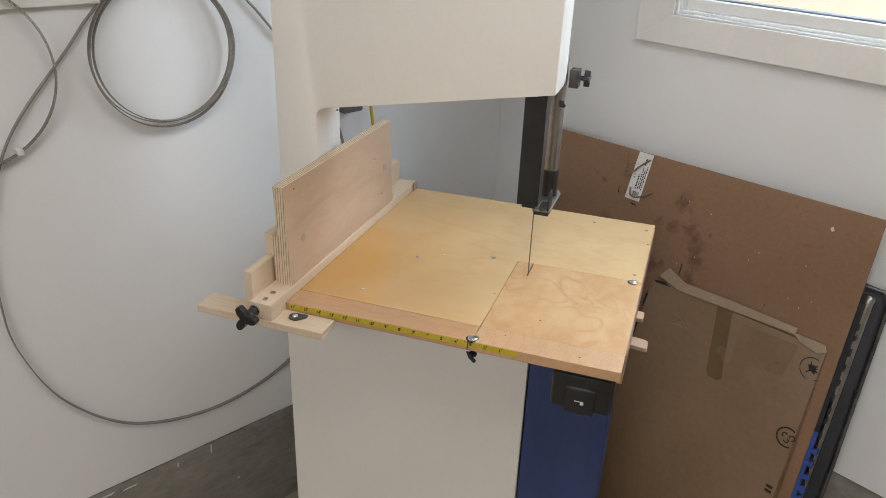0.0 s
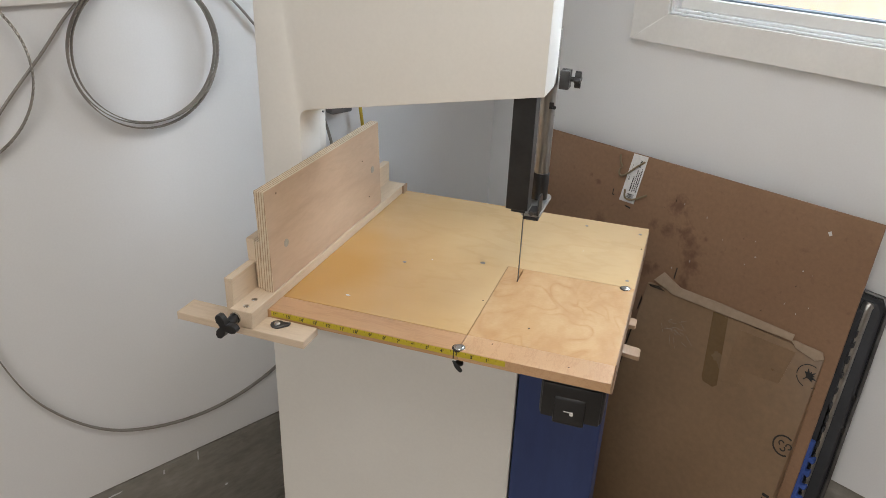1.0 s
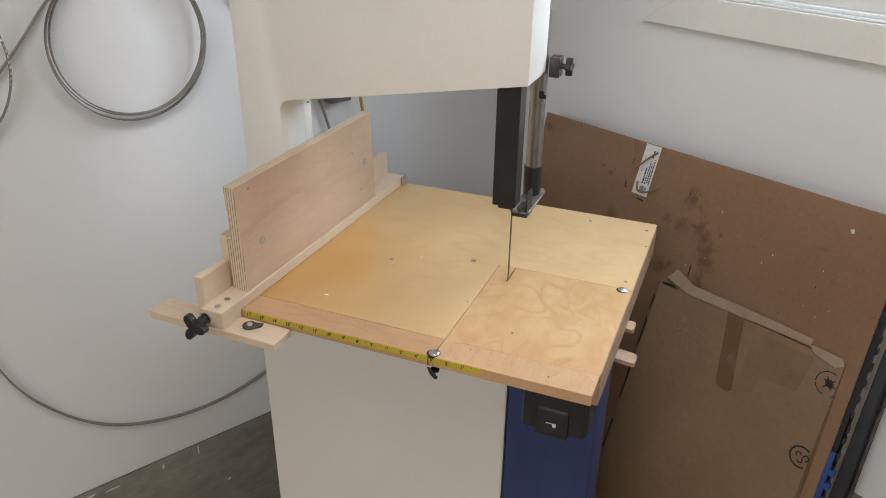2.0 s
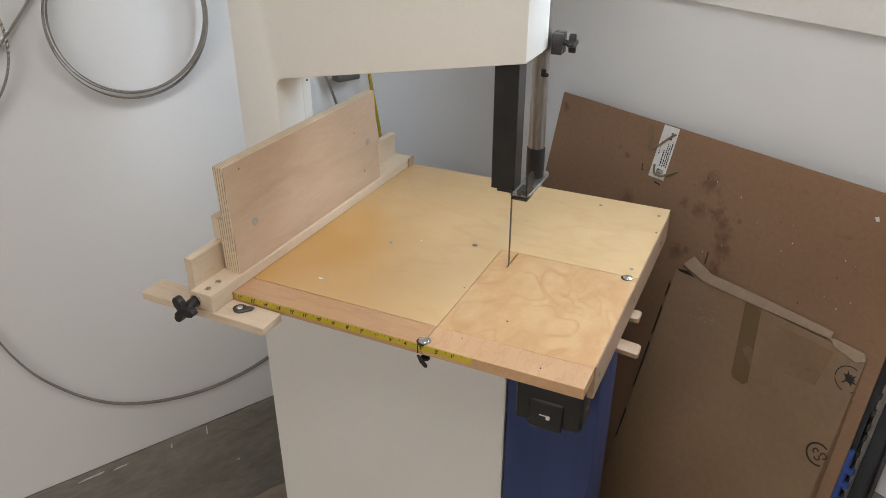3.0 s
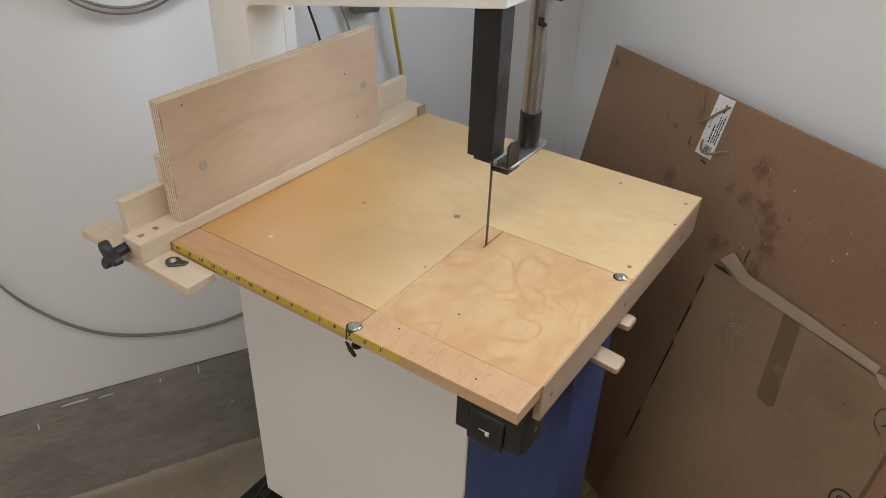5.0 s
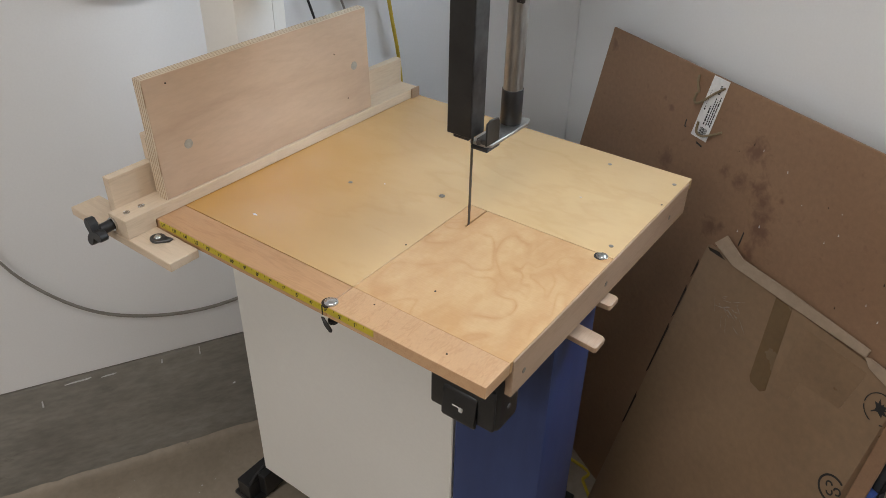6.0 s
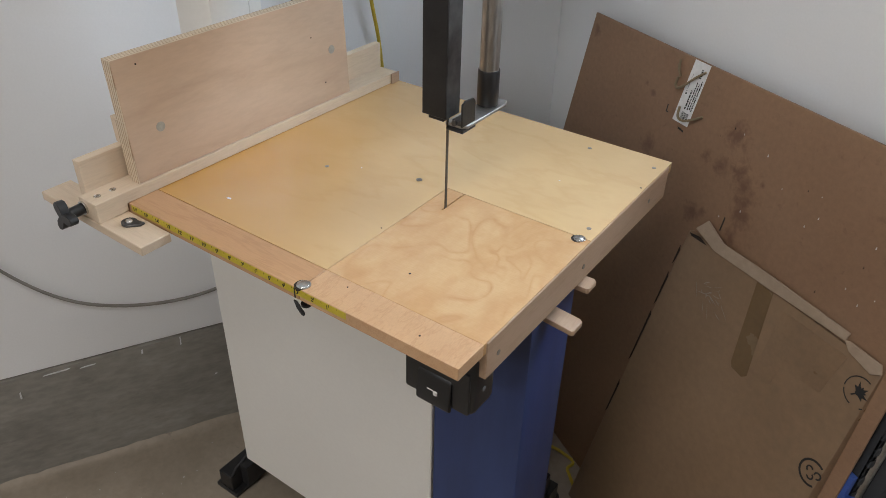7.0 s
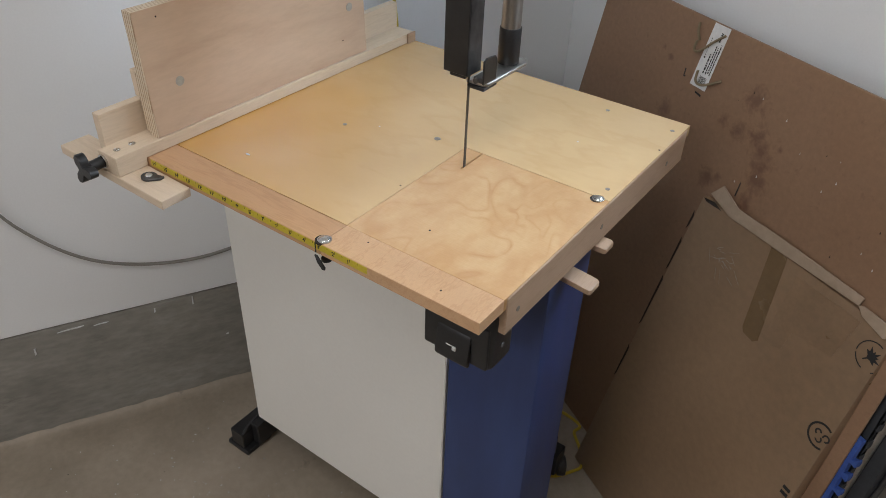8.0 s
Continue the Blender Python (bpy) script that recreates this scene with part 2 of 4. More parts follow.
KRAFT = mottled("torn_kraft_flap", (0.34, 0.25, 0.175), (0.42, 0.32, 0.235), 0.75, big=14, fine=90, strength=0.3)
PACKTAPE = mottled("brown_packing_tape", (0.15, 0.095, 0.046), (0.185, 0.12, 0.062), 0.22, big=9, fine=90, strength=0.05)
LABEL = mottled("white_label_paper", (0.74, 0.74, 0.74), (0.8, 0.8, 0.8), 0.5, big=20, fine=100, strength=0.03)
TWINE = mottled("khaki_twine", (0.2, 0.155, 0.09), (0.28, 0.22, 0.14), 0.85, big=40, fine=400, strength=0.5)
FOAM_BLUE = mottled("blue_foam", (0.03, 0.075, 0.30), (0.05, 0.11, 0.4), 0.75, big=10, fine=150, strength=0.3)
FOAM_DARK = mottled("dark_foam", (0.02, 0.022, 0.026), (0.045, 0.048, 0.055), 0.7, big=6, fine=150, strength=0.3)
TAPE_OLD = mottled("aged_clear_tape", (0.212, 0.139, 0.083), (0.285, 0.184, 0.107), 0.32, big=9, fine=90, strength=0.05)
SCREW = mottled("dull_screw_steel", (0.17, 0.15, 0.12), (0.24, 0.215, 0.18), 0.45, 0.3, big=30, fine=200, strength=0.1)
GLUE = mottled("dried_glue", (0.30, 0.27, 0.24), (0.40, 0.37, 0.34), 0.4, big=30, fine=200, strength=0.2)
GREY = mottled("grey_plastic", (0.13, 0.13, 0.135), (0.18, 0.18, 0.185), 0.4, big=15, fine=150, strength=0.05)
CORD = mottled("yellow_cord", (0.5, 0.36, 0.02), (0.6, 0.44, 0.04), 0.45, big=30, fine=200, strength=0.05)
CHALK = mottled("white_scuff", (0.6, 0.6, 0.6), (0.75, 0.75, 0.75), 0.8, big=30, fine=200, strength=0.2)
PATCH = mottled("grey_filler", (0.34, 0.33, 0.29), (0.42, 0.40, 0.35), 0.5, big=60, fine=200, strength=0.1)
HOLE = mottled("dark_gap", (0.02, 0.014, 0.01), (0.03, 0.02, 0.014), 0.9, big=20, fine=200, strength=0.1)

glass, gn, gl, gb = base_mat("window_glass", 0.02)
gb.inputs["Transmission Weight"].default_value, gb.inputs["IOR"].default_value = 1.0, 1.45
gb.inputs["Base Color"].default_value = (1, 1, 1, 1)

# sunlight on the outside wall is put in as emission
outside, on, ol, ob_ = base_mat("glowing_outside_backdrop", 0.9)
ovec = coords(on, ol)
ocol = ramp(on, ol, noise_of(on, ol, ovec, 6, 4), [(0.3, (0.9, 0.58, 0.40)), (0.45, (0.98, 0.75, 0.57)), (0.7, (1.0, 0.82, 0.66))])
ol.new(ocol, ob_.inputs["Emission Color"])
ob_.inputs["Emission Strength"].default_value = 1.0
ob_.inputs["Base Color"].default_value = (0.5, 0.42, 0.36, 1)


# ---- mesh helpers ----
PLACE = {}


def box(x0, x1, y0, y1, z0, z1, bev=0.0015, seg=1):
    bm = bmesh.new()
    bmesh.ops.create_cube(bm, size=1, matrix=Matrix.Translation(((x0 + x1) / 2, (y0 + y1) / 2, (z0 + z1) / 2)) @ Matrix.Diagonal((x1 - x0, y1 - y0, z1 - z0, 1)))
    if bev:
        bmesh.ops.bevel(bm, geom=bm.edges[:], offset=bev, segments=seg, affect="EDGES", profile=0.5)
    return bm


def prism(points, axis, a0, a1, bev=0.0, seg=1):
    """A polygon in the plane across axis (x: y,z; y: x,z; z: x,y), extruded from a0 to a1."""
    bm = bmesh.new()
    put = {"x": lambda p, a: (a, p[0], p[1]), "y": lambda p, a: (p[0], a, p[1]), "z": lambda p, a: (p[0], p[1], a)}[axis]
    lower = [bm.verts.new(put(p, a0)) for p in points]
    upper = [bm.verts.new(put(p, a1)) for p in points]
    bm.faces.new(lower), bm.faces.new(upper[::-1])
    n = len(points)
    for i in range(n):
        bm.faces.new((lower[i], upper[i], upper[(i + 1) % n], lower[(i + 1) % n]))
    bmesh.ops.recalc_face_normals(bm, faces=bm.faces[:])
    if bev:
        bmesh.ops.bevel(bm, geom=bm.edges[:], offset=bev, segments=seg, affect="EDGES", profile=0.5)
    return bm


def cyl(p0, p1, r0, r1=None, seg=24, bev=0.0):
    p0, p1 = Vector(p0), Vector(p1)
    d = p1 - p0
    bm = bmesh.new()
    m = Matrix.Translation((p0 + p1) / 2) @ d.to_track_quat("Z", "Y").to_matrix().to_4x4()
    bmesh.ops.create_cone(bm, cap_ends=True, segments=seg, radius1=r0, radius2=r0 if r1 is None else r1, depth=d.length, matrix=m)
    if bev:
        bmesh.ops.bevel(bm, geom=[e for e in bm.edges if len([f for f in e.link_faces if len(f.verts) > 4]) == 1], offset=bev, segments=2, affect="EDGES", profile=0.5)
    return bm


def dome(c, r, h, seg=20):
    bm = bmesh.new()
    bmesh.ops.create_uvsphere(bm, u_segments=seg, v_segments=10, radius=1, matrix=Matrix.Translation(c) @ Matrix.Diagonal((r, r, h, 1)))
    return bm


def joined(*meshes):
    out = bmesh.new()
    for bm in meshes:
        me = bpy.data.meshes.new("tmp")
        bm.to_mesh(me), bm.free()
        out.from_mesh(me)
        bpy.data.meshes.remove(me)
    return out


def smooth_path(points, closed=False, steps=8):
    """Catmull-Rom through the points."""
    pts = [Vector(p) for p in points]
    n = len(pts)
    out = []
    for i in range(n if closed else n - 1):
        a, b, c, d = (pts[(i - 1) % n], pts[i], pts[(i + 1) % n], pts[(i + 2) % n]) if closed else (pts[max(i - 1, 0)], pts[i], pts[i + 1], pts[min(i + 2, n - 1)])
        for k in range(steps):
            t = k / steps
            out.append(0.5 * ((2 * b) + (c - a) * t + (2 * a - 5 * b + 4 * c - d) * t * t + (3 * b - a - 3 * c + d) * t ** 3))
    if not closed:
        out.append(pts[-1])
    return out


def sweep(path, section, closed=False, up=(0, 0, 1)):
    """A section (u across, v along up) swept along the path."""
    bm, rings, n = bmesh.new(), [], len(path)
    up = Vector(up)
    for i, p in enumerate(path):
        a, b = (path[(i - 1) % n], path[(i + 1) % n]) if closed else (path[max(i - 1, 0)], path[min(i + 1, n - 1)])
        d = (b - a).normalized()
        side = d.cross(up)
        side = side.normalized() if side.length > 1e-4 else Vector((1, 0, 0))
        top = side.cross(d)
        rings.append([bm.verts.new(p + side * u + top * v) for u, v in section])
    m = len(section)
    for i in range(n if closed else n - 1):
        r, s = rings[i], rings[(i + 1) % n]
        for j in range(m):
            bm.faces.new((r[j], r[(j + 1) % m], s[(j + 1) % m], s[j]))
    if not closed:
        bm.faces.new(rings[0][::-1]), bm.faces.new(rings[-1])
    bmesh.ops.recalc_face_normals(bm, faces=bm.faces[:])
    return bm


def round_section(r, seg=8):
    return [(r * math.cos(2 * math.pi * i / seg), r * math.sin(2 * math.pi * i / seg)) for i in range(seg)]


def finish(ob, me, material):
    me.materials.append(material)
    for p in me.polygons:
        p.use_smooth = True
    me.set_sharp_from_angle(angle=radians(32))
    return ob


def thing(name, place, label, category, group="", kind=""):
    """An Empty at the base of a thing; place is a matrix."""
    ob = new(name)
    ob.empty_display_size = 0.05
    ob.matrix_world = place
    PLACE[ob] = place
    return tagged(ob, label, category, group, kind)


def part(name, bm, material, parent, label=""):
    """One mesh under a thing or under a part; the mesh is given in the thing's own axes."""
    me = bpy.data.meshes.new(name)
    bm.to_mesh(me), bm.free()
    ob = new(name, me)
    ob.parent = parent
    PLACE[ob] = PLACE[parent]
    return tagged(finish(ob, me, material), label)


def solo(name, bm, material, place, label, category="", group="", kind=""):
    me = bpy.data.meshes.new(name)
    bm.to_mesh(me), bm.free()
    ob = new(name, me)
    ob.matrix_world = place
    PLACE[ob] = place
    return tagged(finish(ob, me, material), label, category, group, kind)


def letters(text, size, m, depth=0.0002):
    """Raised writing as a mesh."""
    cu = bpy.data.curves.new("text", "FONT")
    cu.body, cu.size, cu.extrude, cu.align_x, cu.align_y = text, size, depth, "CENTER", "CENTER"
    cu.offset = size * 0.035
    ob = bpy.data.objects.new("text", cu)
    scene.collection.objects.link(ob)
    me = bpy.data.meshes.new_from_object(ob.evaluated_get(bpy.context.evaluated_depsgraph_get()))
    bm = bmesh.new()
    bm.from_mesh(me)
    bm.transform(m)
    bpy.data.objects.remove(ob), bpy.data.meshes.remove(me), bpy.data.curves.remove(cu)
    return bm


# ---- the room ----
W0, W1, WZ0, WZ1 = 0.555, 1.55, 1.42, 2.25    # window opening
F_LEFT, F_RIGHT = 0.326, 0.43                 # top of the foundation under each wall
solo("floor", box(-0.2, SIDE + 0.2, -DEEP - 0.2, 0.2, -0.1, 0.0, 0), FLOOR, ROOM, "tan stained concrete garage floor", kind="structure")
solo("ceiling", box(-0.2, SIDE + 0.2, -DEEP - 0.2, 0.2, HIGH, HIGH + 0.1, 0), WALL, ROOM, "plain white ceiling", kind="structure")
solo("wall_left", box(-0.14, 0.0, -DEEP, 0.0, F_LEFT, HIGH, 0.002), WALL, ROOM, "white painted wall with saw blades hanging on it", kind="structure")


def rough_foundation(y0, y1, top, step=0.03):
    """A cast foundation whose worn upper edge stands a little proud of the wall."""
    rnd = random.Random(21)
    bm, rings = bmesh.new(), []
    n = int((y1 - y0) / step)
    for i in range(n + 1):
        y = y0 + (y1 - y0) * i / n
        x, drop = 0.004 + rnd.uniform(-0.0012, 0.0016), rnd.choice((0.003, 0.005, 0.007, 0.012))
        rings.append([bm.verts.new(p) for p in ((-0.16, y, 0), (x, y, 0), (x, y, top - drop - 0.006), (x - 0.0025, y, top - drop * 0.6), (-0.004, y, top - 0.003), (-0.16, y, top - 0.003))])
    for r, q in zip(rings, rings[1:]):
        for j in range(6):
            bm.faces.new((r[j], r[(j + 1) % 6], q[(j + 1) % 6], q[j]))
    bm.faces.new(rings[0][::-1]), bm.faces.new(rings[-1])
    bmesh.ops.recalc_face_normals(bm, faces=bm.faces[:])
    return bm


solo("foundation_left", rough_foundation(-DEEP, 0.0, F_LEFT), CONCRETE, ROOM, "bare grey concrete foundation under the wall", kind="structure")
solo("mortar_fillet", prism([(0.0035, 0.0005), (0.034, 0.0005), (0.018, 0.002), (0.009, 0.006), (0.0035, 0.013)], "y", -DEEP + 0.001, -0.001), FLOOR, ROOM, "rough tan mortar fillet along the concrete foundation", kind="structure")
right = joined(box(-0.14, W0, 0.0, 0.14, F_RIGHT, HIGH, 0), box(W1, SIDE, 0.0, 0.14, F_RIGHT, HIGH, 0),
               box(W0, W1, 0.0, 0.14, F_RIGHT, WZ0, 0), box(W0, W1, 0.0, 0.14, WZ1, HIGH, 0))
solo("wall_right", right, WALL, ROOM, "white painted wall with a window", kind="structure")
solo("foundation_right", box(-0.16, SIDE, 0.008, 0.16, 0, F_RIGHT - 0.003, 0.004), CONCRETE, ROOM, "grey concrete foundation under the window wall", kind="structure")
# unseen back wall; its opening and frame are added to hold the fill lamp
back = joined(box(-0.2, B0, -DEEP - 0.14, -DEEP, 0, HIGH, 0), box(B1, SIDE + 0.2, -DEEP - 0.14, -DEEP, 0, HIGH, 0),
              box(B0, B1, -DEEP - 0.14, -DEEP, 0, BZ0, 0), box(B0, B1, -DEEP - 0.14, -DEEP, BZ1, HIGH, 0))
solo("wall_back", back, DIM_WALL, ROOM, "unseen dark wood wall with an opening added for a fill lamp", kind="structure")
rear = thing("rear_lamp_frame", ROOM @ pose(0, -DEEP, BZ0), "added white frame round the rear fill lamp", "window", kind="structure")
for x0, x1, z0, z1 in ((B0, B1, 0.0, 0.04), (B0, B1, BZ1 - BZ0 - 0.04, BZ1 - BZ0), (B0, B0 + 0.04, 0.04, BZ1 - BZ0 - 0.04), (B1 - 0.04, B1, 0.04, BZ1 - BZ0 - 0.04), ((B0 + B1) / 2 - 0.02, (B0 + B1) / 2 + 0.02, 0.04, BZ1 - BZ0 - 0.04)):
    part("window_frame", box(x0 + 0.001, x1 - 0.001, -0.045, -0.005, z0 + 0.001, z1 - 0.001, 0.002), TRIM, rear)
solo("wall_side", box(SIDE, SIDE + 0.14, -DEEP, 0.0, 0, HIGH, 0), DIM_WALL, ROOM, "unseen closing wall, dark to cut bounced light", kind="structure")

window = thing("window_1", ROOM @ pose(0, 0, WZ0), "white vinyl window in flat white casing", "window", kind="structure")
c = 0.095
part("casing", prism([(W0 - c, -0.07), (W1 + c, -0.07), (W1, 0.0), (W0, 0.0)], "y", -0.02, -0.001, 0.001), TRIM, window)
part("casing", prism([(W0 - c, -0.07), (W0, 0.0), (W0, WZ1 - WZ0), (W0 - c, WZ1 - WZ0 + c)], "y", -0.02, -0.001, 0.001), TRIM, window)
part("casing", prism([(W1, 0.0), (W1 + c, -0.07), (W1 + c, WZ1 - WZ0 + c), (W1, WZ1 - WZ0)], "y", -0.02, -0.001, 0.001), TRIM, window)
part("casing", prism([(W0, WZ1 - WZ0), (W1, WZ1 - WZ0), (W1 + c, WZ1 - WZ0 + c), (W0 - c, WZ1 - WZ0 + c)], "y", -0.02, -0.001, 0.001), TRIM, window)
h = WZ1 - WZ0
part("window_sill", box(W0 + 0.001, W1 - 0.001, -0.012, 0.128, 0.001, 0.006, 0.001), VINYL, window)
for x in (W0 + 0.001, W1 - 0.007):
    part("jamb", box(x, x + 0.006, -0.012, 0.128, 0.006, h - 0.006, 0.001), VINYL, window)
part("head_jamb", box(W0 + 0.001, W1 - 0.001, -0.012, 0.128, h - 0.006, h - 0.001, 0.001), VINYL, window)
GASKET = mottled("blue_grey_gasket", (0.16, 0.2, 0.25), (0.2, 0.25, 0.3), 0.5, big=10, fine=100, strength=0.05)
for name, mat_, ins, y0, y1, wide in (("bead", VINYL, 0.0062, -0.006, 0.02, 0.007), ("window_frame", TRIM, 0.0134, 0.012, 0.06, 0.026), ("gasket", GASKET, 0.0396, 0.03, 0.058, 0.004)):
    a, b_, lo, hi = W0 + ins, W1 - ins, ins, h - ins
    part(name, joined(box(a, b_, y0, y1, lo, lo + wide, 0.001), box(a, b_, y0, y1, hi - wide, hi, 0.001),
                      box(a, a + wide, y0, y1, lo + wide, hi - wide, 0.001), box(b_ - wide, b_, y0, y1, lo + wide, hi - wide, 0.001)), mat_, window)
pane = part("pane", box(W0 + 0.043, W1 - 0.043, 0.044, 0.048, 0.043, h - 0.043, 0), glass, window)
pane.visible_shadow = False
solo("backdrop", box(-0.6, 3.2, 1.6, 1.65, 0.2, 3.6, 0), outside, ROOM, "backdrop wall outside the window, sunlight given by its own glow", kind="structure")

# ---- saw ----
saw = thing("bandsaw", pose(0, 0, 0), "shop-built cream and blue bandsaw with a plywood table", "bandsaw")
FY = 0.209                                   # front of the cabinet
CX0, CX1, BX1 = -0.5506, -0.0165, 0.152      # cabinet edges, edge of the blue side
door = part("cabinet_door", box(CX0, CX1, FY, FY + 0.018, 0.158, 0.955, 0.002), CREAM, saw, "cream painted lower door")
part("cabinet_body", box(CX0 + 0.004, CX1 - 0.002, FY + 0.021, 0.60, 0.158, 0.94, 0.003), CREAM, saw)
blue = part("motor_cover", box(CX1 + 0.003, BX1, FY + 0.001, 0.338, 0.16, 0.955, 0.005, 2), BLUE, saw, "dusty blue side cover")

R = 0.02
inner = [(-0.477 + R * (1 - math.cos(a)), 1.291 - R + R * math.sin(a)) for a in [radians(k) for k in (0, 22, 45, 67, 90)]]
face = [(-0.562, 0.955), (-0.477, 0.955)] + inner + [(-0.0195, 1.3655), (-0.0165, 1.95), (-0.562, 1.95)]
part("upper_door", prism(face, "y", 0.238, 0.3175, 0.0022, 2), CREAM, saw, "cream painted upper door with a cut-out throat")
face_in = [(-0.558, 0.955), (-0.479, 0.955), (-0.479, 1.287), (-0.459, 1.296), (-0.022, 1.365), (-0.020, 1.95), (-0.558, 1.95)]
part("upper_body", prism(face_in, "y", 0.3185, 0.3455, 0.0012), CREAM, saw)
part("rear_body", prism([(-0.20, 1.345), (-0.062, 1.362), (-0.062, 1.94), (-0.20, 1.94)], "y", 0.346, 0.378, 0.001), CREAM, saw)
part("panel_screw", cyl((-0.4795, 0.333, 1.262), (-0.4765, 0.333, 1.262), 0.002, seg=10), GREY, saw)

guard = part("blade_guard", joined(box(-0.0755, -0.036, 0.256, 0.2585, 1.151, 1.40, 0.0008), box(-0.0755, -0.073, 0.2585, 0.287, 1.151, 1.40, 0.0005)), SATIN, saw, "dusty black steel blade guard")
part("guard_side", box(-0.0385, -0.036, 0.2588, 0.290, 1.150, 1.40, 0.0005), FOLD, guard, "worn dark steel return")
part("guard_foot", box(-0.066, -0.040, 0.2575, 0.270, 1.146, 1.151, 0.001), BLACK, guard)
post = part("guide_post", cyl((-0.036, 0.362, 1.13), (-0.036, 0.362, 1.46), 0.0142, seg=32), POST, saw, "round steel guide post")
part("collar", cyl((-0.036, 0.362, 1.139), (-0.036, 0.362, 1.192), 0.0158, seg=32, bev=0.001), BLACK, post, "black collar")
part("post_clip", joined(cyl((-0.024, 0.350, 1.322), (-0.0205, 0.345, 1.322), 0.0035, seg=10), box(-0.03, -0.0215, 0.344, 0.3475, 1.319, 1.331, 0.0006)), FOLD, post)
plate = [(-0.050, 0.276), (-0.022, 0.276), (-0.016, 0.282), (-0.015, 0.380), (-0.021, 0.392), (-0.046, 0.392), (-0.050, 0.385)]
gp = part("guide_plate", prism(plate, "z", 1.1335, 1.1385, 0.0008), POST, saw, "steel guide carrier plate")
brk = [(0.2705, 1.139), (0.302, 1.139), (0.302, 1.168), (0.298, 1.174), (0.278, 1.176), (0.2705, 1.172)]
part("guide_bracket", prism(brk, "x", -0.0205, -0.0175, 0.0005), BLACK, gp, "black angle bracket")
part("guide_block", joined(box(-0.036, -0.021, 0.272, 0.300, 1.139, 1.147, 0.001), cyl((-0.03, 0.268, 1.143), (-0.03, 0.274, 1.143), 0.004, seg=12)), FOLD, gp)
part("guide_base", box(-0.046, -0.0175, 0.272, 0.305, 1.1285, 1.1333, 0.001), BLACK, gp)
clamp = part("post_clamp", joined(box(-0.0165, 0.001, 0.345, 0.357, 1.356, 1.389, 0.001), box(-0.0165, 0.001, 0.3595, 0.371, 1.356, 1.389, 0.001)), FOLD, saw, "steel split clamp")
part("clamp_stud", cyl((0.001, 0.36, 1.373), (0.009, 0.36, 1.373), 0.0045, seg=14), BLACK, clamp)


def star_knob(c, axis, r=0.017, thick=0.012, arms=4, lobe=0.28):
    """A plastic star knob: lobes round a hub."""
    q = Vector(axis).to_track_quat("Z", "Y").to_matrix().to_4x4()
    pts = []
    for i in range(arms * 8):
        a = 2 * math.pi * i / (arms * 8)
        reach = (1 - lobe + lobe * math.cos(arms * a)) * r
        pts.append((reach * math.cos(a), reach * math.sin(a)))
    bm = prism(pts, "z", -thick / 2, thick / 2, 0.001)
    bm.transform(Matrix.Translation(c) @ q)
    return bm


part("clamp_knob", star_knob((0.014, 0.36, 1.373), (1, 0, 0), 0.0155, 0.011), BLACK, clamp, "black plastic star knob")
part("blade", prism([(0.2780, 0.88), (0.2780, 1.46), (0.2735, 1.46), (0.2735, 0.88)], "x", -0.0460, -0.0446), DARK_BLADE, saw, "narrow toothed saw blade")

# table
TX0, TX1, TY1, JX, JY, LY = -0.452, 0.169, 0.626, -0.0772, 0.326, 0.052
g = 0.0006
main = [(TX0, LY + g), (JX - g, LY + g), (JX - g, JY + g), (TX1, JY + g), (TX1, TY1), (TX0, TY1)]
table = part("table_top", prism(main, "z", 0.982, 1.0, 0.0002), VARNISH, saw, "varnished pale birch plywood table")
# near-black underlay puts the shade of the joints into colour
part("joint_shade_underlay", prism([(TX0 + 0.03, 0.03), (TX1 - 0.02, 0.03), (TX1 - 0.02, TY1 - 0.03), (TX0 + 0.03, TY1 - 0.03)], "z", 0.972, 0.9818), HOLE, table)
part("front_lipping", box(TX0, JX - g, 0.0, LY - g, 0.982, 1.0, 0.0003), LIPPING, table, "pinkish hardwood front strip")
ins = [(JX + g, LY + 0.0001), (TX1, LY + 0.0001), (TX1, JY - g), (-0.0445, JY - g), (-0.0445, 0.268), (-0.0470, 0.268), (-0.0470, JY - g), (JX + g, JY - g)]
insert = part("table_insert", prism(ins, "z", 0.982, 1.0, 0.0002), INSERT, table, "birch insert with wavy flame grain and a blade slot")
part("insert_lipping", box(JX + g, TX1, 0.0, LY - 0.0001, 0.982, 1.0, 0.0003), PALE_LIPPING, table)
# dark strip colours in the shade at the bottom of the blade slot
part("slot_shadow_gap", box(-0.049, -0.043, 0.262, JY, 0.9819, 0.9835, 0), HOLE, table)
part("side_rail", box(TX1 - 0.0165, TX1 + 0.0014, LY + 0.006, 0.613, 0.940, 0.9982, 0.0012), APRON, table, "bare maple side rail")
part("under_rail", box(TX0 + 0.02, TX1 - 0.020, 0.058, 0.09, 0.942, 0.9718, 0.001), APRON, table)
for y in (0.085, 0.31, 0.54):
    part("rail_screw", cyl((TX1 + 0.0008, y, 0.966), (TX1 + 0.0020, y, 0.966), 0.0040, seg=14), SCREW, table)


def screw_head(parent, x, y, z, r=0.0042):
    part("screw", joined(cyl((x, y, z - 0.001), (x, y, z + 0.0004), r, seg=14), box(x - r * 0.7, x + r * 0.7, y - 0.0004, y + 0.0004, z + 0.0003, z + 0.0006, 0)), SCREW, parent)


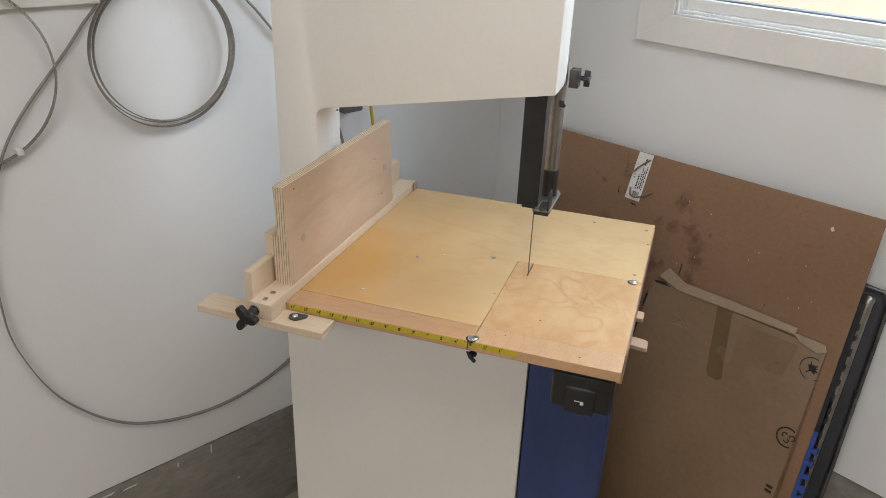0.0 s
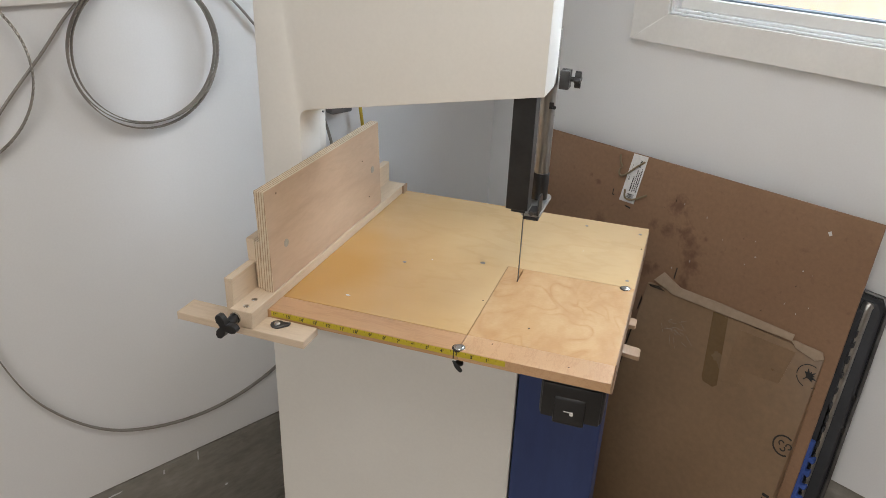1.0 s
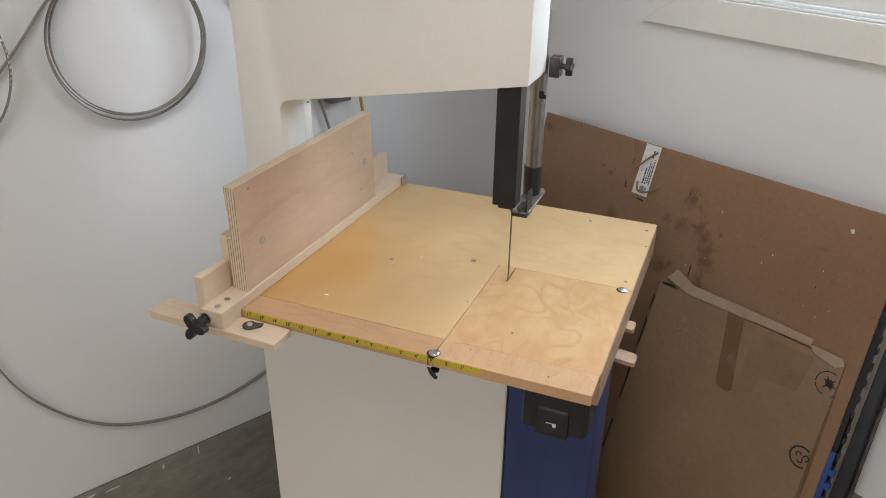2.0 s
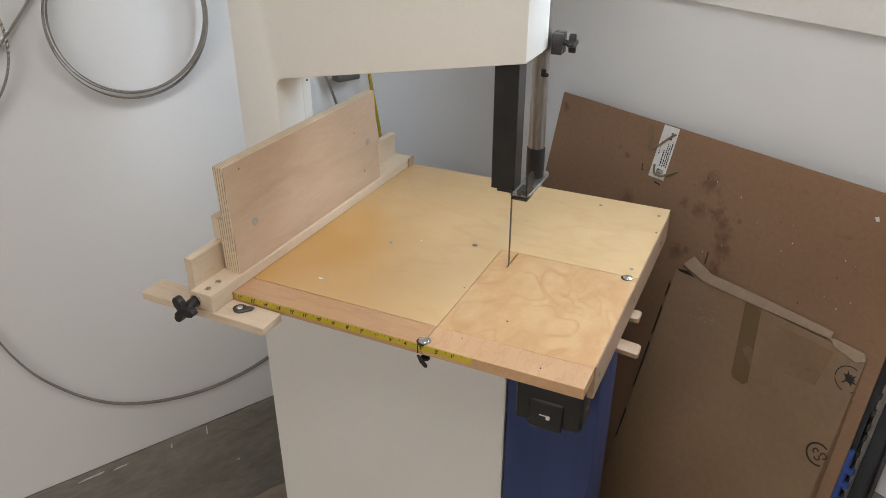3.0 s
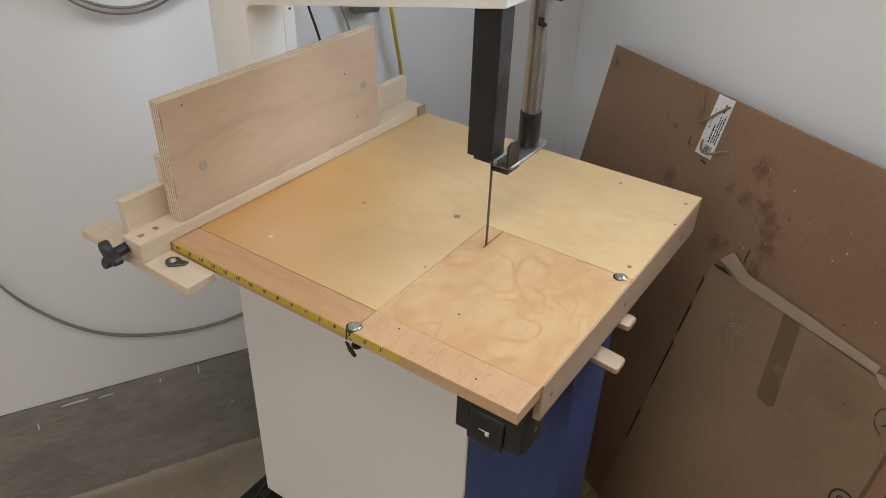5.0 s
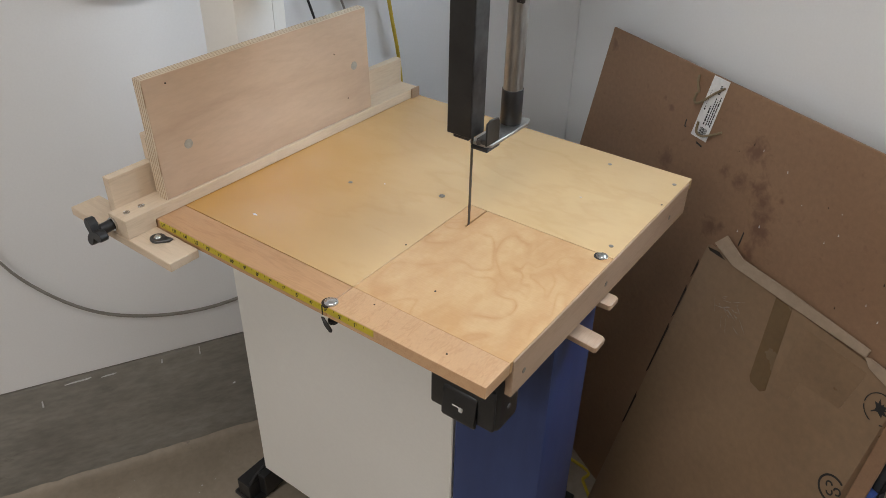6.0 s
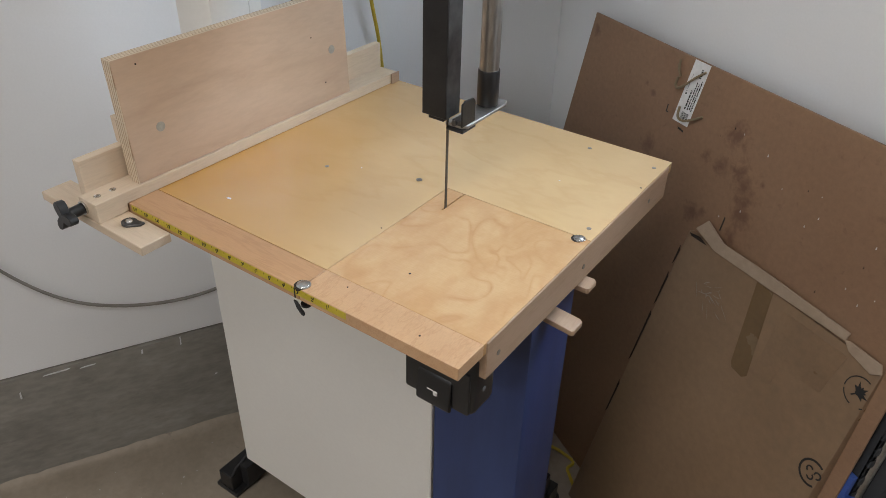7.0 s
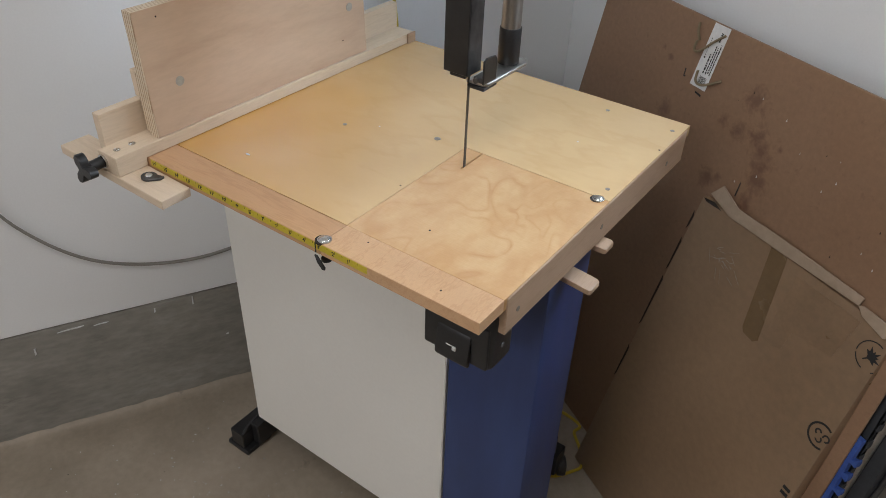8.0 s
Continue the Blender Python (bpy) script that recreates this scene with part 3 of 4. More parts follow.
for x, y in ((0.036, 0.588), (0.153, 0.588), (0.152, 0.354), (-0.128, 0.320), (-0.273, 0.264)):
    screw_head(table, x, y, 1.0, 0.0052 if x == -0.128 else 0.0036)
for x, y, r in ((0.163, 0.512, 0.0018), (-0.085, 0.174, 0.0014), (0.015, 0.111, 0.0016), (0.10, 0.02, 0.0014), (-0.03, 0.04, 0.0012)):
    part("pin_hole", cyl((x, y, 0.999), (x, y, 1.0003), r, seg=10), HOLE, table)
for x, y, r in ((-0.318, 0.099, 0.0045), (0.05, 0.454, 0.0016), (-0.225, 0.294, 0.0014)):
    part("paint_chip", prism([(x - r, y - r * 0.3), (x, y - r * 0.5), (x + r, y), (x + r * 0.4, y + r * 0.4), (x - r * 0.8, y + r * 0.4)], "z", 0.9995, 1.0005), CHALK, table)
for x, y, big in ((-0.0770, 0.0095, 0.0096), (0.1535, 0.3215, 0.0088)):
    b = part("pivot_bolt", joined(cyl((x, y, 0.995), (x, y, 1.0015), big, seg=28, bev=0.0005), dome((x, y, 1.001), big * 0.85, 0.0028)), STEEL, table, "round chrome carriage bolt")
    part("bolt_recess", cyl((x - 0.002, y - 0.001, 0.998), (x - 0.002, y - 0.001, 1.0004), big + 0.0008, seg=28), HOLE, table)
part("lock_knob", joined(cyl((-0.0765, 0.010, 0.968), (-0.0765, 0.010, 0.9718), 0.007, seg=16), prism([(-0.085, 0.981), (-0.080, 0.981), (-0.067, 0.9665), (-0.068, 0.962), (-0.072, 0.9615), (-0.080, 0.969)], "y", -0.004, -0.0012, 0.0008)), BLACK, table, "black wing nut")
part("tape_notch", box(-0.0845, -0.0830, -0.0016, -0.0006, 0.9835, 0.9990, 0), INK, table)

tape = part("tape_measure", box(-0.418, 0.0025, -0.0006, 0.0, 0.9890, 0.9990, 0), YELLOW, table, "yellow adhesive tape measure")
IN = 0.0254
for k in range(1, 17):
    x = -k * IN
    m = Matrix.Translation((x - 0.0045 if k > 9 else x - 0.003, -0.0006, 0.9936)) @ pose(0, 0, 0, 90, 0, 0)
    part("tape_number", letters(str(k), 0.0080, m), INK, table)
    part("inch_mark", box(x - 0.0004, x + 0.0004, -0.0009, -0.0005, 0.9945, 0.9988, 0), INK, table)
for k in range(0, 64):
    if k % 4 == 2:
        x = -k * IN / 4
        part("tape_tick", box(x - 0.0002, x + 0.0002, -0.0009, -0.0005, 0.9958, 0.9988, 0), INK, table)

# switch under the table's front
body = box(0.055, 0.161, 0.047, 0.10, 0.876, 0.9715, 0.009, 3)
lip = box(0.059, 0.157, 0.0435, 0.050, 0.880, 0.948, 0.003, 2)
sw = part("switch_box", joined(body, lip), BLACK, saw, "black plastic switch box")
part("switch_paddle", prism([(0.0445, 0.927), (0.0415, 0.923), (0.0385, 0.905), (0.0360, 0.888), (0.0365, 0.878), (0.041, 0.873), (0.0445, 0.875)], "x", 0.081, 0.133, 0.003, 2), BLACK, sw, "black paddle with a finger lip")
part("switch_screw", cyl((0.1608, 0.072, 0.91), (0.1622, 0.072, 0.91), 0.0035, seg=12), GREY, sw)
# key is the first box; the thin white bar is a modelled gloss highlight
part("switch_key_glint", joined(box(0.1085, 0.1145, 0.0355, 0.040, 0.896, 0.9025, 0.001), box(0.098, 0.1085, 0.0372, 0.040, 0.9005, 0.9022, 0.0005)), TRIM, sw, "small white lock key with a gloss highlight built as a bar")

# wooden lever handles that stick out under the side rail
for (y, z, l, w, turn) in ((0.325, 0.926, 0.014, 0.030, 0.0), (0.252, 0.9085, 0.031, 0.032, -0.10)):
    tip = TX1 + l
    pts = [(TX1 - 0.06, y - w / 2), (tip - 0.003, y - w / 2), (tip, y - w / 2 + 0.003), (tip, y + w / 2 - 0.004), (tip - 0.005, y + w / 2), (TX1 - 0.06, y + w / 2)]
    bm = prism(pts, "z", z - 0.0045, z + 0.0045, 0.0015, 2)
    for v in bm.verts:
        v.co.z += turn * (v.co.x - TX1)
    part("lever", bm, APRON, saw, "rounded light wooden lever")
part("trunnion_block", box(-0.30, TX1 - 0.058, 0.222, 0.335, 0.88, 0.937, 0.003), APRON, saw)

# feet and wheel
for y0 in (0.192, 0.50):
    foot = part("foot", joined(box(-0.650, -0.606, y0, y0 + 0.10, 0.0135, 0.062, 0.002), prism([(y0 + 0.004, 0.062), (y0 + 0.1, 0.062), (y0 + 0.1, 0.105), (y0 + 0.02, 0.078)], "x", -0.612, -0.605, 0.001),
                               box(-0.6045, -0.580, y0 + 0.03, y0 + 0.098, 0.02, 0.085, 0.002), box(-0.5798, -0.535, y0 + 0.07, y0 + 0.098, 0.06, 0.1575, 0.002)), BLACK, saw, "black steel levelling foot")
    part("foot_pad", box(-0.664, -0.590, y0 - 0.004, y0 + 0.076, 0.0, 0.013, 0.003), BLACK, foot)
part("plinth", box(CX0 + 0.06, CX1 - 0.03, 0.40, 0.57, 0.0, 0.1575, 0.003), BLACK, saw)
part("skid", box(CX1 - 0.03, 0.05, 0.225, 0.60, 0.012, 0.1575, 0.003), BLACK, saw)
wheel = part("caster_wheel", cyl((0.048, 0.622, 0.027), (0.066, 0.634, 0.027), 0.026, seg=28, bev=0.005), BLACK, saw, "black rubber caster wheel")
part("hub", cyl((0.0662, 0.6342, 0.027), (0.0685, 0.6357, 0.027), 0.010, seg=18), GREY, wheel)
part("caster_arm", box(0.035, 0.06, 0.585, 0.63, 0.03, 0.10, 0.002), BLACK, saw)

# ---- fence ----
fence = thing("rip_fence", pose(-0.410, 0.62, 1.0, 0, 0, -1.0) @ pose(0.41, -0.62, 0), "tall plywood rip fence on a maple rail", "fence")
FZ = 1.0
RAIL_TOP, BAR_TOP = 1.0195, 0.988             # top of the rail, and of the bar that rides along the table's front edge


def fpart(name, bm, material, label="", parent=None):
    bm.transform(Matrix.Translation((0, 0, -FZ)))
    return part(name, bm, material, parent or fence, label)


fpart("base_rail", prism([(-0.051, BAR_TOP + 0.0006), (-0.0025, BAR_TOP + 0.0006), (-0.0025, 1.0008), (0.622, 1.0008), (0.622, RAIL_TOP), (-0.051, RAIL_TOP)], "x", -0.4553, -0.4125, 0.0008), MAPLE, "pale maple base rail")
fpart("end_cap", box(-0.4118, -0.4080, 0.600, 0.623, 1.0008, RAIL_TOP + 0.0015, 0.0006), APRON)
LEAN_IN = 0.008                                # the board leans away from the blade a little


def tilt(bm):
    for v in bm.verts:
        v.co.x -= LEAN_IN * (v.co.z - RAIL_TOP) / 0.187
    return bm


Z0, Z1 = RAIL_TOP + 0.0006, 1.2065
tall = fpart("tall_board", tilt(box(-0.4340, -0.4155, 0.026, 0.486, Z0, Z1, 0.0008)), FENCE, "tall tan plywood face board")
fpart("tall_board_edge", tilt(joined(box(-0.4339, -0.4156, 0.0248, 0.0259, Z0, Z1 - 0.0004, 0), box(-0.4339, -0.4156, 0.025, 0.4858, Z1 + 0.0001, Z1 + 0.0008, 0))), FENCE_EDGE, "pale striped ply edge", tall)
fpart("backing_board", tilt(box(-0.4505, -0.4346, 0.030, 0.46, Z0, 1.111, 0.0008)), FENCE_EDGE, "striped plywood backing board")
fpart("spacer_block", tilt(box(-0.4670, -0.4508, 0.034, 0.080, 1.0705, 1.112, 0.001)), MAPLE)
fpart("spacer_block", tilt(box(-0.4670, -0.4508, 0.095, 0.15, 1.0705, 1.120, 0.001)), MAPLE)
fpart("side_rail", prism([(-0.038, BAR_TOP + 0.0006), (-0.0025, BAR_TOP + 0.0006), (-0.0025, 1.0008), (0.622, 1.0008), (0.622, 1.069), (-0.038, 1.069)], "x", -0.4705, -0.4555, 0.0008), MAPLE, "upright pale maple side rail")
for y in (-0.034, -0.009):
    x = -0.4335
    fpart("screw", joined(cyl((x, y, RAIL_TOP - 0.0005), (x, y, RAIL_TOP + 0.0008), 0.0052, seg=16), box(x - 0.004, x + 0.004, y - 0.0006, y + 0.0006, RAIL_TOP + 0.0006, RAIL_TOP + 0.0012, 0), box(x - 0.0006, x + 0.0006, y - 0.004, y + 0.004, RAIL_TOP + 0.0006, RAIL_TOP + 0.0012, 0)), STEEL)
for y, z in ((0.080, 1.093), (0.447, 1.111)):
    fpart("filled_hole", tilt(cyl((-0.4158, y, z), (-0.4151, y, z), 0.0075, seg=20)), PATCH, "", tall)
for y, z in ((0.063, 1.193), (0.40, 1.144), (0.425, 1.056)):
    fpart("pin_hole", tilt(cyl((-0.4158, y, z), (-0.4151, y, z), 0.0014, seg=8)), HOLE, "", tall)
cross = fpart("cross_board", box(-0.566, -0.3155, -0.052, -0.003, BAR_TOP - 0.0145, BAR_TOP, 0.001), MAPLE_X, "pale cross board riding on the table's front edge")
tear = [(-0.381 + 0.0125 * math.cos(a), -0.0235 + 0.0115 * math.sin(a)) for a in [radians(k) for k in range(60, 320, 20)]] + [(-0.362, -0.0185), (-0.363, -0.0105)]
fpart("cam_washer", prism(tear, "z", BAR_TOP + 0.0002, BAR_TOP + 0.004, 0.0006), FOLD, "dark teardrop cam", cross)
fpart("cam_screw", dome((-0.382, -0.0235, BAR_TOP + 0.004), 0.0055, 0.003), STEEL, "", cross)
KX, KZ = -0.445, 1.0045
fpart("knob_washer", cyl((KX, -0.0545, KZ), (KX, -0.0512, KZ), 0.0105, seg=24), STEEL)
fpart("knob_shaft", cyl((KX, -0.074, KZ - 0.001), (KX, -0.0545, KZ), 0.0085, seg=20, bev=0.001), BLACK)
fpart("star_knob", star_knob((KX, -0.081, KZ - 0.0015), (0, -1, 0.05), 0.025, 0.013, 3, 0.36), BLACK, "black plastic star knob")

# ---- left wall ----


def on_left(s, z, off=0.02):
    """Place on the left wall: s along it (0 at the nearest point to the world's origin), in the room's axes."""
    q = 0.889 - s
    return Vector((off, -q, z))


def ring(c, r, off, tilt=0.0, n=72, squash=1.0, wob=0.0):
    return [on_left(c[0] + r * squash * math.cos(2 * math.pi * i / n + tilt), c[1] + r * math.sin(2 * math.pi * i / n + tilt), off + wob * math.sin(2 * math.pi * i / n + 1.0)) for i in range(n)]


def sweep_flat(path, wide, thick, tooth=0.0):
    """A flat band whose width stands off the wall, with teeth on its outer edge."""
    bm, rings, n = bmesh.new(), [], len(path)
    for i, p in enumerate(path):
        d = (path[(i + 1) % n] - path[i - 1]).normalized()
        across = Vector((1, 0, 0))
        flat = d.cross(across).normalized()
        rings.append([bm.verts.new(p + across * u + flat * v) for u, v in ((-wide / 2, -thick), (wide / 2 + tooth * (i % 2), -thick), (wide / 2 + tooth * (i % 2), thick), (-wide / 2, thick))])
    for i in range(n):
        r, s = rings[i], rings[(i + 1) % n]
        for j in range(4):
            bm.faces.new((r[j], r[(j + 1) % 4], s[(j + 1) % 4], s[j]))
    bmesh.ops.recalc_face_normals(bm, faces=bm.faces[:])
    return bm


coil = thing("coiled_blade", ROOM, "coiled steel bandsaw blade hanging on the wall", "saw blade", "saw blades on the wall")
for k, (r, off, dz, wob) in enumerate(((0.148, 0.014, 0.002, 0.004), (0.1525, 0.024, 0.0, -0.005), (0.1455, 0.034, 0.006, 0.006))):
    part("turn", sweep_flat(ring((-0.158, 1.352 + dz), r, off, 0, 216, 1.0, wob), 0.009, 0.0010, 0.0016), SAWBLADE, coil)
nail = part("nail", cyl(on_left(-0.158, 1.516, 0.0), on_left(-0.158, 1.516, 0.06), 0.002, seg=10), STEEL, coil)
coil2 = thing("coiled_blade", ROOM, "thin coiled bandsaw blade hanging on the wall", "saw blade", "saw blades on the wall")
for k, (r, off) in enumerate(((0.172, 0.016), (0.169, 0.026))):
    part("turn", sweep_flat(ring((-0.546, 1.347), r, off, 0, 216, 1.0, 0.004), 0.007, 0.0011, 0.0026), SAWBLADE, coil2)
part("nail", cyl(on_left(-0.546, 1.519, 0.0), on_left(-0.546, 1.519, 0.05), 0.002, seg=10), STEEL, coil2)
half = [(0.0, 1.53), (0.085, 1.508), (0.165, 1.441), (0.222, 1.376), (0.356, 1.218), (0.418, 1.04), (0.430, 0.90), (0.418, 0.776), (0.35, 0.618), (0.21, 0.487)]
loop_pts = [on_left(-0.123 + a, z, 0.012) for a, z in half] + [on_left(-0.123, 0.438, 0.012)] + [on_left(-0.123 - a, z, 0.012) for a, z in half[:0:-1]]
big_loop = thing("open_blade_loop", ROOM, "long open bandsaw blade loop hung on the wall", "saw blade", "saw blades on the wall")
part("band", sweep_flat(smooth_path(loop_pts, True, 8), 0.010, 0.0014), LOOPSTEEL, big_loop)
part("nail", cyl(on_left(-0.123, 1.527, 0.0), on_left(-0.123, 1.527, 0.05), 0.002, seg=10), STEEL, big_loop)

# receiver box and cords near the corner
solo("wall_box", joined(box(0.0, 0.033, -0.612, -0.550, 1.153, 1.25, 0.006, 2)), GREY, ROOM, "grey plastic electrical box on the wall", "electrical box")
cord1 = [(0.02, -0.522, 1.26), (0.03, -0.528, 1.19), (0.028, -0.515, 1.10), (0.022, -0.497, 1.0), (0.02, -0.485, 0.85), (0.03, -0.48, 0.6), (0.05, -0.46, 0.3), (0.10, -0.44, 0.04), (0.490, -0.197, 0.006), (0.555, -0.213, 0.006), (0.617, -0.232, 0.006), (0.650, -0.252, 0.006), (0.655, -0.279, 0.006), (0.646, -0.339, 0.006), (0.589, -0.399, 0.006), (0.472, -0.435, 0.006)]
solo("power_cord", sweep(smooth_path(cord1), round_section(0.0042, 10), False, (1, 0, 0.1)), CORD, ROOM, "yellow power cord hanging down the wall to the floor", "power cord")
cord2 = [(0.02, -0.72, 1.24), (0.022, -0.705, 1.18), (0.02, -0.68, 1.09), (0.018, -0.66, 0.98), (0.02, -0.65, 0.8), (0.03, -0.66, 0.5), (0.06, -0.68, 0.2), (0.14, -0.7, 0.006)]
solo("black_cord", sweep(smooth_path(cord2), round_section(0.0028, 8), False, (1, 0, 0.1)), BLACK, ROOM, "thin black cord hanging down the wall", "power cord")

# ---- sheets leaning under the window ----
def plane_frame(origin, n):
    """Axes on a leaning sheet: x level along it, y up it, z out of it."""
    n = Vector(n).normalized()
    up = (Vector((0, 0, 1)) - n * n.z).normalized()
    u = up.cross(n)
    m = Matrix((u, up, n)).transposed().to_4x4()
    return Matrix.Translation(origin) @ m


PANEL = plane_frame((-0.2525, 0.966, 0.0), (-0.512, -0.853, 0.101))
panel = thing("hardboard_sheet", PANEL, "large stained brown hardboard sheet leaning on the wall", "sheet")
part("sheet", prism([(-0.12, 0.0), (0.936, 0.0), (0.940, 1.112), (0.003, 1.084)], "z", -0.005, 0.0, 0.0008), HARDBOARD, panel)
part("paper_label", prism([(0.324, 0.966), (0.369, 0.967), (0.384, 1.094), (0.341, 1.093)], "z", 0.0002, 0.0008), LABEL, panel, "white printed paper label")
random.seed(4)


def on_label(a, b):
    """A point on the paper label: a across it, b up it, both from 0 to 1."""
    low, high = Vector((0.324 + 0.045 * a, 0.966 + 0.001 * a)), Vector((0.341 + 0.043 * a, 1.093 + 0.001 * a))
    return tuple(low.lerp(high, b))


def print_bar(a0, a1, b0, b1):
    part("print_bar", prism([on_label(a0, b0), on_label(a1, b0), on_label(a1, b1), on_label(a0, b1)], "z", 0.0008, 0.0011), INK, panel)


for k in range(9):                               # a block of fine upright strokes near the foot
    print_bar(0.40 + 0.05 * k, 0.40 + 0.05 * k + random.choice((0.02, 0.03)), 0.06, 0.19)
for a0, a1, b0, b1 in ((0.44, 0.53, 0.24, 0.55), (0.60, 0.67, 0.24, 0.70), (0.72, 0.79, 0.26, 0.68), (0.84, 0.91, 0.24, 0.74), (0.60, 0.72, 0.76, 0.90), (0.18, 0.21, 0.50, 0.78)):
    b = b0
    while b < b1:                                # lines of print along the label, word by word
        w = random.uniform(0.02, 0.06)
        print_bar(a0, a1 - random.uniform(0, 0.02), b, min(b + w, b1))
        b += w + random.uniform(0.006, 0.014)
part("print_dot", prism([on_label(0.20 + 0.05 * math.cos(a), 0.47 + 0.016 * math.sin(a)) for a in [0.63 * i for i in range(10)]], "z", 0.0008, 0.0011), INK, panel)
for a in ([(0.378, 1.080, 0.003), (0.358, 1.062, 0.006), (0.340, 1.042, 0.01), (0.322, 1.030, 0.008), (0.312, 1.034, 0.006), (0.312, 1.048, 0.004)],
          [(0.303, 1.080, 0.002), (0.308, 1.066, 0.005), (0.316, 1.050, 0.003)],
          [(0.402, 1.002, 0.002), (0.385, 0.99, 0.006), (0.362, 0.978, 0.009), (0.344, 0.98, 0.008), (0.338, 0.998, 0.004)]):
    part("twine_end", sweep(smooth_path(a), round_section(0.0024, 8), False, (0, 0, 1)), TWINE, panel, "knotted khaki twine")
for p in (((0.300, 0.972), (0.306, 0.972), (0.306, 0.9745), (0.3025, 0.9745), (0.3025, 0.988), (0.300, 0.988)), ((0.345, 0.955), (0.362, 0.953), (0.362, 0.9565), (0.345, 0.9585)), ((0.5255, 0.826), (0.5285, 0.826), (0.5300, 0.855), (0.5275, 0.856))):
    part("staple_cut", prism(list(p), "z", 0.0001, 0.0006), INK, panel)
part("paint_chip", prism([(0.840, 1.062), (0.845, 1.055), (0.850, 1.058), (0.846, 1.066)], "z", 0.0002, 0.001), CHALK, panel)
for k in range(26):
    x, y, r = random.uniform(0.45, 0.9), random.uniform(0.75, 1.02), random.uniform(0.0008, 0.0026)
    part("scuff", prism([(x, y), (x + r, y + r * 0.4), (x + r * 0.3, y + r * 2.2)], "z", 0.0001, 0.0005), CHALK if k % 3 else HOLE, panel)

CARTON = plane_frame((0.0645, 0.6885, 0.0), (-0.496, -0.849, 0.179))
carton = thing("flat_carton", CARTON, "flattened brown cardboard carton leaning on the hardboard", "carton")
part("carton_body", prism([(0.0, 0.004), (0.499, 0.004), (0.500, 0.812), (0.052, 0.803)], "z", -0.03, 0.0, 0.003, 2), CARDBOARD, carton)
flap = [(0.069, 0.8165), (0.091, 0.8455), (0.143, 0.825), (0.255, 0.8305), (0.429, 0.833), (0.427, 0.817), (0.250, 0.807), (0.128, 0.801)]
part("torn_flap", prism(flap, "z", 0.001, 0.0035, 0.0006), KRAFT, carton, "torn pale cardboard flap")
part("torn_flap", prism([(0.426, 0.8175), (0.434, 0.8215), (0.494, 0.8215), (0.501, 0.808), (0.485, 0.797), (0.440, 0.806)], "z", 0.0005, 0.004, 0.0008), KRAFT, carton)
part("tape_strip", prism([(0.258, 0.640), (0.264, 0.631), (0.290, 0.629), (0.299, 0.638), (0.276, 0.8045), (0.238, 0.8035)], "z", 0.0003, 0.0008), PACKTAPE, carton, "brown packing tape")
part("tape_strip", prism([(0.305, 0.650), (0.345, 0.656), (0.350, 0.700), (0.430, 0.712), (0.442, 0.796), (0.308, 0.790)], "z", 0.0002, 0.0006), TAPE_OLD, carton, "aged clear tape")
rnd = random.Random(5)
for k in range(26):                              # wisps of dried glue
    x, y, a, ln = rnd.gauss(0.148, 0.020), rnd.gauss(0.721, 0.011), rnd.uniform(-70, 40), rnd.uniform(0.008, 0.030)
    dx, dy, w = ln * math.cos(radians(a)), ln * math.sin(radians(a)), rnd.uniform(0.0002, 0.0006)
    part("glue_streak", prism([(x, y), (x + dx * 0.5, y + dy * 0.5 - w), (x + dx, y + dy), (x + dx * 0.5, y + dy * 0.5 + w)], "z", 0.0006, 0.0010), GLUE, carton)


def arc_band(cx, cy, r0, r1, a0, a1, n=20):
    ang = [radians(a0 + (a1 - a0) * i / n) for i in range(n + 1)]
    return [(cx + r1 * math.cos(a), cy + r1 * math.sin(a)) for a in ang] + [(cx + r0 * math.cos(a), cy + r0 * math.sin(a)) for a in ang[::-1]]


# printed round marks: a leaf in a broken ring, and bars in a ring
leaf_c = (0.4835, 0.7585)
for a0, a1 in ((70, 190), (200, 260), (-62, -50)):
    part("printed_ring", prism(arc_band(*leaf_c, 0.0250, 0.0268, a0, a1), "z", 0.0004, 0.0008), INK, carton)
lp = []
for k, (r, a) in enumerate(((18, 90), (9, 75), (13, 62), (8, 48), (18, 30), (9, 12), (14, -8), (6, -40), (7, -80), (15, -86), (15, -94), (7, -100), (6, -140), (14, 188), (9, 168), (18, 150), (8, 132), (13, 118), (9, 105))):
    lp.append((leaf_c[0] + 0.001 * r * math.cos(radians(a - 40)), leaf_c[1] + 0.001 * r * math.sin(radians(a - 40))))
part("printed_leaf", prism(lp, "z", 0.0004, 0.0008), INK, carton, "black printed leaf")
bar_c = (0.4835, 0.582)
part("printed_ring", prism(arc_band(*bar_c, 0.0215, 0.0252, 58, 302), "z", 0.0004, 0.0008), INK, carton)
for pts in (arc_band(bar_c[0] - 0.006, bar_c[1] + 0.004, 0.004, 0.0068, 20, 250, 10), arc_band(bar_c[0] + 0.0, bar_c[1] - 0.007, 0.004, 0.0068, -160, 70, 10), arc_band(bar_c[0] + 0.011, bar_c[1] + 0.003, 0.0045, 0.0075, -90, 200, 10)):
    part("printed_bar", prism(pts, "z", 0.0004, 0.0008), INK, carton)
for k in range(2):
    part("printed_bar", box(0.476 + 0.0 * k, 0.492, 0.445 - 0.012 * k, 0.452 - 0.012 * k, 0.0004, 0.0008, 0), INK, carton)

